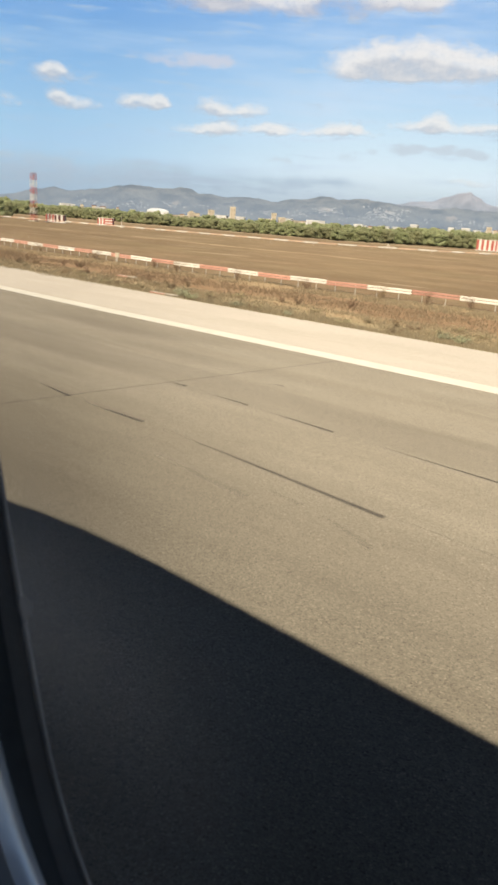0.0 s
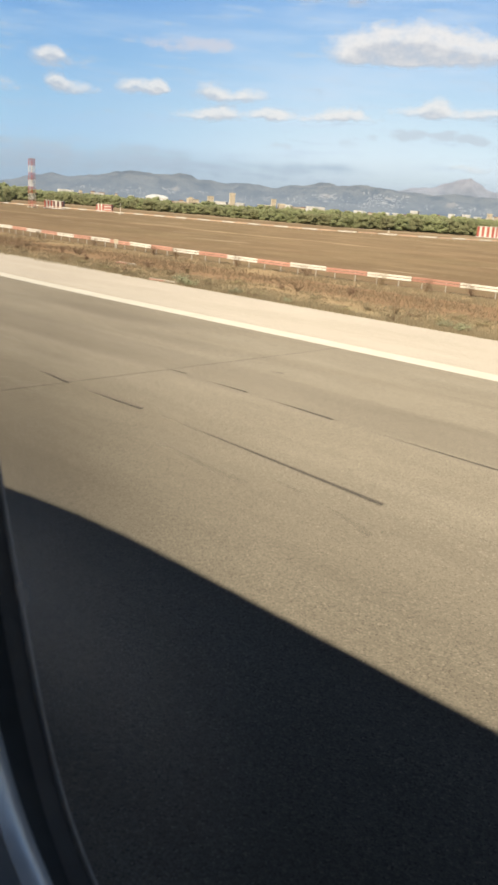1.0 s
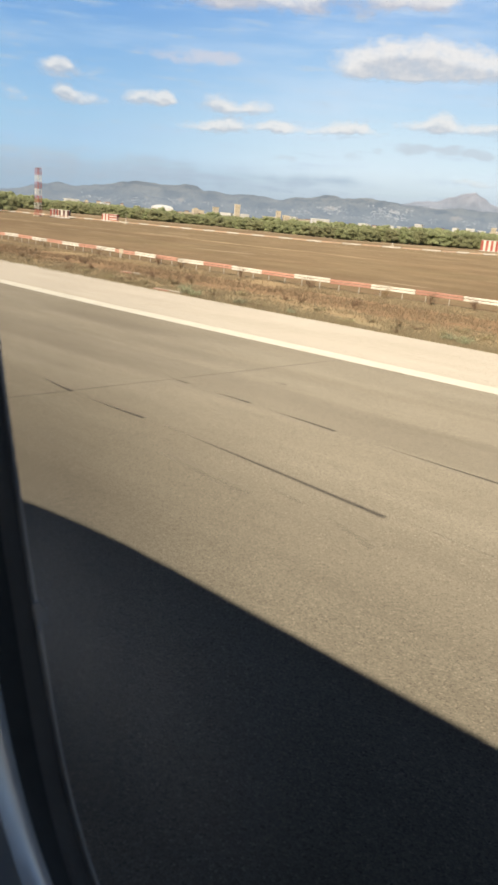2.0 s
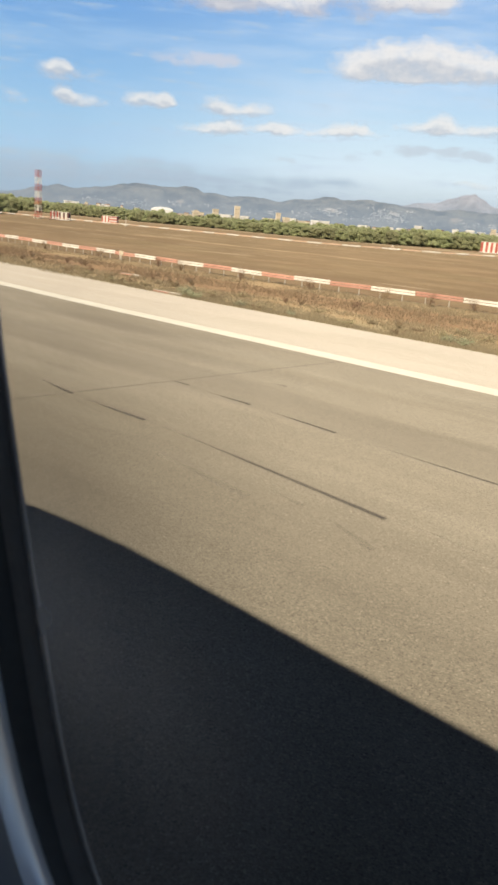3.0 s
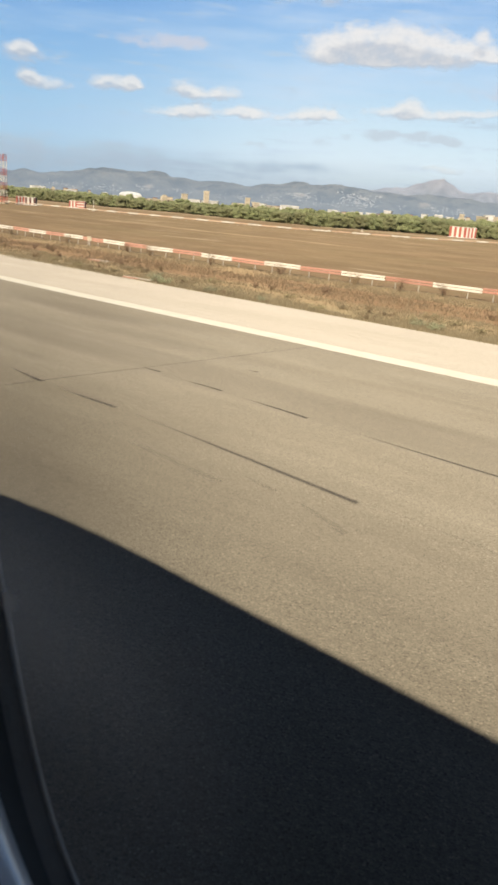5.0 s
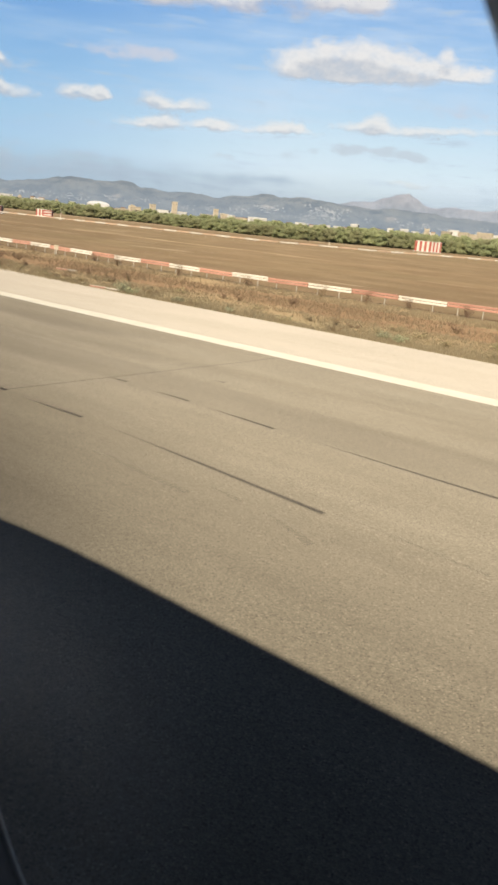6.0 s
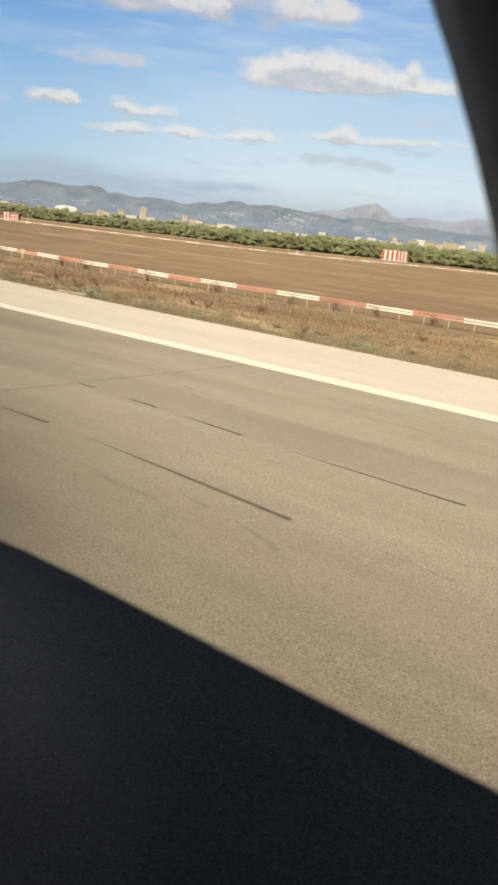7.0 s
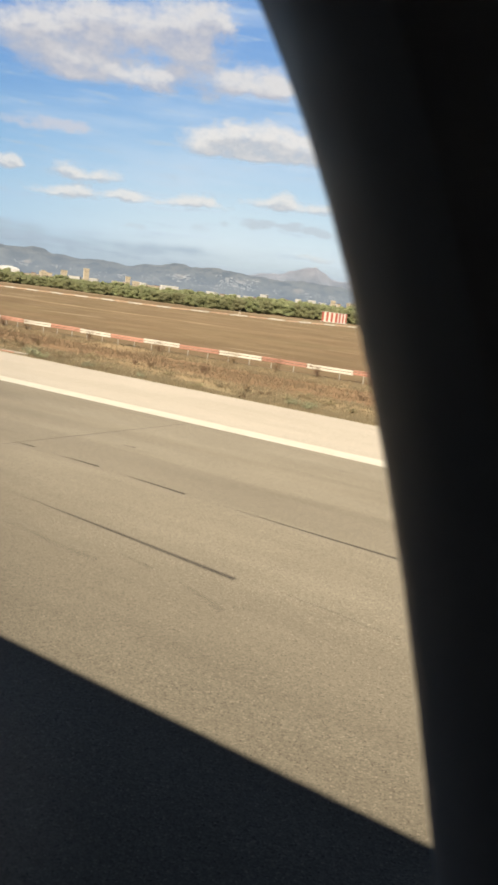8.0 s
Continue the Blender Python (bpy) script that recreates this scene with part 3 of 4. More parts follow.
for x0, x1, y0, y1, w in ((-7.9, -7.1, 9.08, 8.90, 0.16), (-6.6, -5.4, 8.86, 8.38, 0.24), (-5.9, -3.2, 9.70, 9.50, 0.10), (-10.4, -7.9, 8.7, 8.55, 0.30)):
    tyre_mark(x0, x1, y0, y1, w, "faint brown tyre scuff on the runway", "faint_rubber")


# ---- the aircraft round the camera ----
CX, CZ = -1.055 * WALL, EYE - 0.967 * WALL


# centre, half width, reach down and up, slant, squareness
RIM = (CX, CZ, 1.001 * WALL, 1.16 * WALL, 1.822 * WALL, 0.257, 2.615)
LIP = (-0.916 * WALL, EYE - 1.027 * WALL, 1.100 * WALL, 1.178 * WALL, 2.029 * WALL, 0.298, 2.91)


def outline(y, grow=0.0, shape=RIM, n=96):
    """The window's rounded outline in the plane y."""
    x0, z0, wide, low, high, slant, square = shape
    pts = []
    for k in range(n):
        a = 2 * math.pi * k / n
        c, s = math.cos(a), math.sin(a)
        u = math.copysign(abs(c) ** (2 / square), c) * (wide + grow)
        w = math.copysign(abs(s) ** (2 / square), s) * ((high if s > 0 else low) + grow)
        lean = 0.026 * s * s if c < 0 < s else 0.0
        pts.append((x0 - lean + math.cos(slant) * u - math.sin(slant) * w, y, z0 + math.sin(slant) * u + math.cos(slant) * w))
    return pts


def loft(loops):
    bm = bmesh.new()
    rings = [[bm.verts.new(p) for p in loop] for loop in loops]
    for a, b in zip(rings, rings[1:]):
        n = len(a)
        for k in range(n):
            bm.faces.new((a[k], a[(k + 1) % n], b[(k + 1) % n], b[k]))
    return bm


def plate(y, grow, wide, high):
    """From the outline out to a rectangle round it."""
    inner = outline(y, grow)
    outer = []
    for x, _, z in inner:
        dx, dz = x - CX, z - CZ
        k = min(wide / max(abs(dx), 1e-6), high / max(abs(dz), 1e-6))
        outer.append((CX + dx * k, y, CZ + dz * k))
    return inner, outer


R_SKIN, MID_Y, MID_Z, NOSE, NOSE_LONG = 1.98, -1.80, 3.90, -3.6, 7.7


def girth(x):
    if x < NOSE:
        return max(0.02, math.sqrt(max(0.0, 1 - ((x - NOSE) / NOSE_LONG) ** 2)))
    if x > 20:
        return max(0.05, 1 - ((x - 20) / 10) ** 1.6)
    return 1.0


def tube(radius, xs, open_window):
    bm = bmesh.new()
    n = 72
    rings = []
    for x in xs:
        g = girth(x)
        rings.append([bm.verts.new((x, MID_Y + radius * g * math.cos(2 * math.pi * (k + 0.5) / n),
                                    MID_Z + 0.25 * (g - 1) * (x < 0) + 0.9 * (1 - g) * (x > 0) + radius * g * math.sin(2 * math.pi * (k + 0.5) / n))) for k in range(n)])
    for (xa, a), (xb, b) in zip(zip(xs, rings), zip(xs[1:], rings[1:])):
        for k in range(n):
            if open_window and -0.40 <= xa and xb <= 0.11 and (k in range(0, 7) or k >= n - 3):
                continue
            # unseen openings added in the cabin's far side to let light in
            if 0.24 < xb - xa < 0.26 and 34 <= k <= 38:
                continue
            bm.faces.new((a[k], a[(k + 1) % n], b[(k + 1) % n], b[k]))
    bm.faces.new(rings[0])
    bm.faces.new(list(reversed(rings[-1])))
    return bm


stations = [NOSE - NOSE_LONG * s for s in (1, 0.985, 0.95, 0.9, 0.82, 0.72, 0.6, 0.48, 0.36, 0.24, 0.12)] + [-3.6, -3.35, -2.85, -2.6, -2.1, -1.85, -1.35, -1.1, -0.40, 0.11, 0.6, 0.85, 1.35, 1.6, 2.1, 2.35, 3, 8, 14, 20, 22, 24, 26, 28, 29.6]
plane = thing("aeroplane", "dark airliner fuselage around the passenger seat", "aeroplane")
part("fuselage", tube(R_SKIN, stations, True), M["skin"], plane, "unseen outer fuselage, dark blue to keep bounce light low", smooth=True)
part("cabin_lining", tube(1.885, [x for x in stations if -9 < x < 27], True), M["lining"], plane, "grey plastic cabin lining", smooth=True)
part("cabin_floor", boxed(-8.5, 24, MID_Y - 1.75, MID_Y + 1.75, 3.05, 3.10), M["dark"], plane, "dark cabin floor")
for x, y in ((-6.5, MID_Y - 0.25), (-6.5, MID_Y + 0.25), (7.5, MID_Y - 3.0 + 1.2), (7.5, MID_Y + 1.8)):
    bm = rod(bmesh.new(), (x, y - 0.13, 0.42), (x, y + 0.13, 0.42), 0.42, sides=24)
    wheel = part("wheel", bm, M["seal"], plane, "black rubber wheel")
    part("strut", rod(bmesh.new(), (x, y, 0.42), (x, y * 0.7 + MID_Y * 0.3, 2.4), 0.09, sides=10), M["steel"], wheel)

window = thing("window_1", "rounded aircraft cabin window in a grey plastic surround", "window", kind="structure")
inner, outer = plate(0.098, 0.030, 0.62, 0.75)
part("wall_panel", loft([outer, inner]), M["lining"], window, "grey cabin wall panel", smooth=True)
part("bezel", loft([outline(0.098, 0.030), outline(0.103, 0.020), outline(0.112, 0.010), outline(0.120, 0.0055), outline(0.126, 0.0022)]), M["bezel"], window, "moulded window bezel, greyed for its unlit side", smooth=True)
part("reveal", loft([outline(0.1262, 0.0022), outline(0.1300, 0.0016), outline(0.1335, 0.0020), outline(0.1368, 0.0042), outline(0.1398, 0.0080), outline(0.142, 0.012)]),
     M["surround"], window, "pale grey moulded window surround", smooth=True)
part("seal", loft([outline(0.1422, 0.012), outline(0.1435, 0.013), outline(0.149, 0.0065, LIP)]), M["seal"], window, "black rubber seal", smooth=True)
part("outer_frame", loft([outline(0.1491, 0.0065, LIP), outline(0.1515, 0.0035, LIP), outline(0.1545, 0.001, LIP), outline(0.1552, -0.0006, LIP), outline(0.1556, -0.0008, LIP)]), M["lip"], window, "dull grey frame lip", smooth=True)
# added ring: the lip's thin highlight is put into its pale colour
part("gasket", loft([outline(0.1557, -0.0008, LIP), outline(0.1568, -0.0009, LIP), outline(0.1571, -0.0004, LIP)]), M["gasket"], window, "thin pale ring that paints the lip's highlight", smooth=True)
part("sill", loft([outline(0.1572, -0.0004, LIP), outline(0.160, 0.012, LIP), outline(0.172, 0.045, LIP)]), M["seal"], window, "dark outer sill", smooth=True)
inner = outline(0.172, 0.045, LIP)
outer = [(CX + (x - CX) * 1.7, y, CZ + (z - CZ) * 1.6) for x, y, z in inner]
part("frame_plate", loft([inner, outer]), M["skin"], window)
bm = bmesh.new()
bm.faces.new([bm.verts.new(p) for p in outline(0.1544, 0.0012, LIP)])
pane = part("pane", bm, M["glass"], window, "acrylic pane with dimming in its tint, forward and below")
pane.visible_shadow = False


# ---- far field: sky, haze sheet and hills ----
def shell(name, radius, az0, az1, el0, el1, material, label, unit_uv):
    """A far upright sheet round the view. unit_uv: across the sheet, else hundredths of degrees."""
    na, ne = 80, 20
    pts, faces, uvs = [], [], []
    for j in range(ne + 1):
        for i in range(na + 1):
            az, el = az0 + (az1 - az0) * i / na, el0 + (el1 - el0) * j / ne
            x, y, _ = bearing(az, radius * math.cos(radians(el)))
            pts.append((x, y, EYE + radius * math.sin(radians(el))))
            uvs.append((i / na, j / ne) if unit_uv else (az / 100, el / 100))
    for j in range(ne):
        for i in range(na):
            k = j * (na + 1) + i
            faces.append((k, k + na + 1, k + na + 2, k + 1))
    me = from_lists(name, pts, faces, material)
    uv = me.uv_layers.new(name="UVMap")
    for loop in me.loops:
        uv.data[loop.index].uv = uvs[loop.vertex_index]
    ob = tagged(new(name, me), label, "sky", kind="structure")
    ob.visible_shadow = False
    return ob


shell("sky_backdrop", 4700, -80, 80, -1.0, 26, M["sky"], "blue sky with thin grey cloud low down", False)
shell("low_cloud_backdrop", 4680, 20, 66, 2.4, 9.6, M["low_clouds"], "rows of small white clouds with grey bases", False)
shell("long_cloud_backdrop", 4670, 20, 66, 8.4, 13.4, M["long_cloud"], "long white cloud with a flat grey base", False)
shell("high_cloud_backdrop", 4660, 20, 66, 11.4, 22, M["high_bank"], "broad greyish cloud bank high up", False)
shell("haze_backdrop", 2900, 0, 80, -0.4, 4.4, M["haze"], "glowing sheet painted with pale blue haze before the hills", True)

# summits and saddles of the two ranges: bearing, height over the horizon (degrees)
HILLS = ((90, 0.9), (66, 0.5), (62.5, 0.5), (60.7, 0.84), (57.9, 1.45), (56.5, 1.32), (54.9, 1.49), (52.8, 1.90), (51.2, 1.89), (49.8, 1.86), (48.8, 1.97), (47.3, 1.72), (45.8, 1.56), (44.4, 1.64),
         (42.4, 1.55), (40.6, 1.78), (38.9, 2.02), (37.3, 1.93), (36.1, 2.03), (34.7, 1.97), (33.1, 1.76), (31.3, 1.68), (29.6, 1.80), (28.2, 1.75), (26.0, 1.62), (23.0, 1.50), (18.0, 1.6), (8.0, 1.5), (-12, 1.3))
BACK = ((90, 0.3), (44, 0.4), (38, 1.5), (34.5, 1.85), (33.0, 2.02), (31.6, 2.16), (30.4, 2.50), (29.5, 2.84), (28.95, 2.86), (28.4, 2.55), (27.5, 2.13), (26.9, 2.09), (26.2, 2.25), (24.8, 2.20), (23.5, 2.15), (22.0, 2.55), (18, 2.2), (10, 1.7), (-12, 1.4))


def crest(az, hills):
    for (a, ha), (b, hb) in zip(hills, hills[1:]):
        if b <= az <= a:
            s = (a - az) / (a - b)
            s = 0.45 * s + 0.55 * s * s * (3 - 2 * s)
            return ha + (hb - ha) * s + (0.07 if hills is HILLS else 0.05) * noise.fractal((az * 0.75, 3, len(hills)), 0.9, 2.0, 5)
    return hills[-1][1]


def hill_height(az, r, hills, near, far):
    """Height of a range whose foot is at near and whose crest is at far metres."""
    s = max(0.0, min(1.15, (r - near) / (far - near)))
    rise = s * s * (3 - 2 * s) if s < 1 else 1 - 1.5 * (s - 1)
    p = Vector(bearing(az, r)) / 150
    spur = (1.0 - 2.2 * abs(noise.fractal(p * 0.8, 0.9, 2.1, 5))) * 0.30 * s * (1.05 - min(s, 1.0)) * 2
    fine = noise.fractal(p * 5, 1.0, 2.0, 3) * 0.012
    return max(-2.0, EYE + far * math.tan(radians(crest(az, hills))) * max(0.0, rise + spur * rise ** 0.3 + fine) - 4.0 * (1 - s))


def mountains(name, hills, near, far, material, label):
    na, nr = 800, 40
    pts, faces = [], []
    for j in range(nr + 1):
        r = near + (far - near) * 1.12 * j / nr
        for i in range(na + 1):
            az = -12 + 100 * i / na
            x, y, _ = bearing(az, r)
            pts.append((x, y, hill_height(az, r, hills, near, far)))
    for j in range(nr):
        for i in range(na):
            k = j * (na + 1) + i
            faces.append((k, k + na + 1, k + na + 2, k + 1))
    me = from_lists(name, pts, faces, material)
    for poly in me.polygons:
        poly.use_smooth = True
    return tagged(new(name, me), label, "mountain", kind="structure")


mountains("mountain_range", HILLS, 3000, 3800, M["scrub"], "low wooded mountain range in the distance")
mountains("mountain_peak", BACK, 3900, 4400, M["rock"], "rocky mountain peak, paled by haze in its colour")


# ---- trees ----
def leaf_clumps(rng, lobes, count, size):
    """Small tilted leaf sheets spread through a crown of lobes (x, y, z, radius)."""
    pts, faces = [], []
    for _ in range(count):
        cx, cy, cz, r = rng.choice(lobes)
        a, b = rng.uniform(0, 2 * math.pi), rng.uniform(-0.75, 1)
        d = r * rng.uniform(0.76, 1.10)
        flat = math.sqrt(max(0, 1 - b * b))
        c = Vector((cx + d * flat * math.cos(a), cy + d * flat * math.sin(a), cz + 0.72 * d * b))
        out = Vector((flat * math.cos(a), flat * math.sin(a), b + 0.25))
        q = out.to_track_quat("Z", "Y").to_matrix() @ Euler((rng.uniform(-0.6, 0.6), rng.uniform(-0.6, 0.6), rng.uniform(0, 6.3))).to_matrix()
        s = size * rng.uniform(0.6, 1.4)
        k = len(pts)
        for u, v in ((-1, -0.6), (0.2, -1), (1, 0.3), (-0.1, 1)):
            pts.append(c + q @ Vector((u * s, v * s, 0.25 * s * u * v)))
        faces.append((k, k + 1, k + 2, k + 3))
    return pts, faces


def with_cores(rng, lobes, made):
    """Adds the dense inside of each lobe to the leaf sheets."""
    pts, faces = made
    for cx, cy, cz, r in lobes:
        bm = bmesh.new()
        bmesh.ops.create_icosphere(bm, subdivisions=1, radius=r * 0.84)
        k = len(pts)
        for v in bm.verts:
            s = rng.uniform(0.8, 1.15)
            pts.append(Vector((cx + v.co.x * s, cy + v.co.y * s, cz + 0.7 * v.co.z * s)))
        for f in bm.faces:
            faces.append(tuple(k + v.index for v in f.verts))
        bm.free()
    return pts, faces


def pine_shape(seed, height):
    """Lobes of the crown, and the trunk with its limbs, of a stone pine."""
    rng = random.Random(seed)
    wide = height * rng.uniform(0.42, 0.6)
    lobes = []
    for k in range(rng.randint(8, 12)):
        a, d = rng.uniform(0, 6.3), wide * math.sqrt(rng.random()) * 0.78
        lobes.append((d * math.cos(a), d * math.sin(a), height * rng.uniform(0.42, 0.80) - 0.12 * d, wide * rng.uniform(0.38, 0.58)))
    for k in range(9):
        a, d = 0.7 * k + rng.uniform(-0.3, 0.3), wide * rng.uniform(0.45, 0.95)
        lobes.append((d * math.cos(a), d * math.sin(a), height * rng.uniform(0.07, 0.36), wide * rng.uniform(0.34, 0.50)))
    lobes += 2 * [(0, 0, height * 0.46, wide * 0.80), (0, 0, height * 0.24, wide * 0.72)]
    bm = bmesh.new()
    top = Vector((rng.uniform(-0.3, 0.3), rng.uniform(-0.3, 0.3), height * 0.62))
    rod(bm, (0, 0, -0.2), top * 0.5, 0.20, 0.15)
    rod(bm, top * 0.5, top, 0.15, 0.07)
    for x, y, z, r in lobes[:6]:
        rod(bm, top * rng.uniform(0.5, 0.85), (x * 0.8, y * 0.8, z), 0.07, 0.025, 5)
    return rng, lobes, bm


pines = []
for k in range(7):
    rng, lobes, bm = pine_shape(40 + k, 7.6)
    trunk = mesh_of(bm, "trunk", M["bark"])
    crown = from_lists("crown", *with_cores(rng, lobes, leaf_clumps(rng, lobes, 2600, 0.15)), M["pine"])
    tree = thing("pine_tree", "dark green pine with a broad ragged crown", "tree", group="pines along the airfield")
    part("trunk", trunk, None, tree)
    part("crown", crown, None, tree)
    pines.append(tree)


def along(table, az):
    """A value given at bearings, in between them too."""
    for (a, va), (b, vb) in zip(table, table[1:]):
        if a <= az <= b:
            return va + (vb - va) * (az - a) / (b - a)
    return table[-1][1]


# front of the wood (metres off) and its top over the horizon (degrees), by bearing
FRONT = ((15, 355), (29.7, 341), (33.7, 327), (37.6, 309), (41.7, 345), (44.4, 362), (47.1, 416), (51.1, 422), (57.6, 541), (64, 580))
TOPS = ((15, 0.60), (23.3, 0.50), (26.5, 0.48), (28, 0.52), (31, 0.42), (33.7, 0.34), (37, 0.29), (39.3, 0.28), (41.7, 0.23), (44, 0.17), (47.8, 0.18), (49.7, 0.12), (51.4, 0.26), (53.7, 0.30), (55.7, 0.35), (59, 0.31), (60.4, 0.4), (61, 0.62), (66, 0.7))


def canopy(az, r, more=0.0):
    """Height that reaches the wood's outline from there."""
    return EYE + r * math.tan(radians(along(TOPS, az) + more))


rng = random.Random(5)
spots = [(*bearing(61.6, 330)[:2], 1.05), (*bearing(62.4, 325)[:2], 1.15), (*bearing(63.1, 335)[:2], 1.1), (*bearing(60.9, 345)[:2], 0.95)]
for row in range(2):
    az = 18.0 + 0.3 * row
    while az < 60.5:
        r = along(FRONT, az) + row * 9 + rng.uniform(-4, 5)
        x, y, _ = bearing(az + rng.uniform(-0.2, 0.2), r)
        spots.append((x, y, canopy(az, r) / 7.0 * rng.uniform(0.72, 0.97)))
        az += math.degrees(3.5 / r)
for k, (x, y, s) in enumerate(spots):
    wide = s * 0.5 + 0.42
    m = pose(x, y, -0.05, 0, 0, rng.uniform(0, 360)) @ Matrix.Diagonal((wide * rng.uniform(0.95, 1.2), wide * rng.uniform(0.95, 1.2), s, 1))
    if k < len(pines):
        pines[k].matrix_world = m
    else:
        copy = copy_thing(pines[k % len(pines)], m)
        copy.matrix_world = m

pts, faces = [], []
for k in range(960):
    az = rng.uniform(17, 64)
    if k < 420:
        r = along(FRONT, az) + rng.uniform(16, 130)
        h, count, size = canopy(az, r) * rng.uniform(0.78, 0.98), 420, 0.27
    else:
        r = rng.uniform(640, 860)
        h, count, size = canopy(az, r, 0.10) * rng.uniform(0.78, 1.02) + (rng.uniform(0.5, 3.0) if k % 6 == 0 else 0.0), 160, 0.5
    x, y, _ = bearing(az, r)
    r2, lobes, bm = pine_shape(300 + k % 23, h)
    bm.free()
    p, f = with_cores(r2, lobes, leaf_clumps(r2, lobes, count, size))
    base = len(pts)
    pts += [(v.x + x, v.y + y, v.z) for v in p]
    faces += [tuple(i + base for i in q) for q in f]
tagged(new("pine_wood", from_lists("pine_wood", pts, faces, M["pine"])), "dense pine wood behind the field", "trees", kind="stuff")


# ---- barriers ----
def barrier(paint, length, deep=0.125, name="barrier_board"):
    """A low guard barrier: two painted rails on short steel posts."""
    colour = "white" if paint == "white" else "red"
    ob = thing(name, f"faded {colour} low barrier rails on short posts", "barrier", group="red and white barrier")
    for z in (0.43, 0.60):
        part("rail", boxed(0.015, length - 0.015, -0.03, 0.03, z, z + deep, bevel=0.012), M[paint], ob)
    for x in (length * 0.22, length * 0.72):
        part("post", boxed(x - 0.026, x + 0.026, 0.032, 0.085, -0.1, 0.71, bevel=0.006), M["post"], ob)
    return ob


STEP = 3.25
rails = {c: barrier(c, STEP) for c in ("red", "white")}
used = set()
for k in range(-21, 9):
    colour = "white" if k % 2 == 0 else "red"
    x = -30.80 + STEP * k
    slope = math.degrees(math.atan2(fence_y(x + STEP) - fence_y(x), STEP))
    m = pose(x, fence_y(x), 0.02 * math.sin(k * 2.3), 0, 0.5 * math.sin(k * 1.3), slope)
    if colour in used:
        copy_thing(rails[colour], m)
    else:
        rails[colour].matrix_world = m
        used.add(colour)

way = [(-330, 150), (-125, 154), (-104, 176), (-97, 205), (-84, 232), (-40, 262)]
LONG = 4.8
far_rails = {c: barrier(c, LONG, 0.125) for c in ("faded", "white")}
used = set()
count = 0
for (xa, ya), (xb, yb) in zip(way, way[1:]):
    d = math.hypot(xb - xa, yb - ya)
    n = max(1, round(d / LONG))
    for k in range(n):
        count += 1
        colour = "white" if count % 2 else "faded"
        m = pose(xa + (xb - xa) * k / n, ya + (yb - ya) * k / n, 0, 0, 0, math.degrees(math.atan2(yb - ya, xb - xa)))
        if colour in used:
            copy_thing(far_rails[colour], m)
        else:
            far_rails[colour].matrix_world = m
            used.add(colour)


# ---- red and white airfield structures ----
def striped_shelter(at, turn, wide, high, deep, stripes, label, side="signal", flat=False, tint="signal", flank=0):
    """An equipment shelter painted in red and white stripes."""
    ob = thing("equipment_shelter", label, "shelter", at, turn, "striped shelters")
    part("body", boxed(-wide / 2 + 0.05, wide / 2 - 0.05, 0.06, deep, 0.05, high - 0.06), M[side], ob)
    part("roof", boxed(-wide / 2 - 0.05, wide / 2 + 0.05, -0.05, deep + 0.08, high - 0.05, high + 0.08, bevel=0.02), M["white"], ob)
    part("plinth", boxed(-wide / 2 - 0.3, wide / 2 + 0.3, -0.4, deep + 0.2, -0.2, 0.12, bevel=0.03), M["plaster"], ob)
    w = wide / stripes
    for k in range(stripes):
        if flat and k >= stripes // 2:
            h = high / 5
            for j in range(5):
                part("panel", boxed(0, wide / 2, -0.01, 0.055, j * h + 0.01, (j + 1) * h - 0.01, bevel=0.01), M["white" if j % 2 else "signal"], ob)
            break
        part("panel", boxed(-wide / 2 + k * w, -wide / 2 + (k + 1) * w - 0.02, 0.0, 0.055, 0.12, high - 0.05, bevel=0.012), M[tint if k % 2 == 0 else "white"], ob)
    d = deep / max(1, flank)
    for k in range(flank):
        part("panel", boxed(wide / 2 - 0.045, wide / 2 + 0.01, k * d + 0.06, (k + 1) * d - 0.02, 0.12, high - 0.05, bevel=0.012), M["white" if k % 2 == 0 else tint], ob)
    return ob


striped_shelter(bearing(27.48, 318), 27.48 - 33, 7.6, 3.9, 7.2, 7, "large red and white striped equipment shelter", flank=6)
striped_shelter(bearing(54.25, 300), 40, 5.6, 2.4, 3.0, 10, "small shelter with red and white stripes", flat=True)
striped_shelter(bearing(57.95, 290), 46, 3.4, 2.6, 3.0, 6, "white striped shelter beside the lattice tower")
striped_shelter(bearing(57.35, 289), 46, 3.6, 2.5, 3.0, 5, "shelter with dull red and white stripes beside the tower", side="dark", tint="maroon")


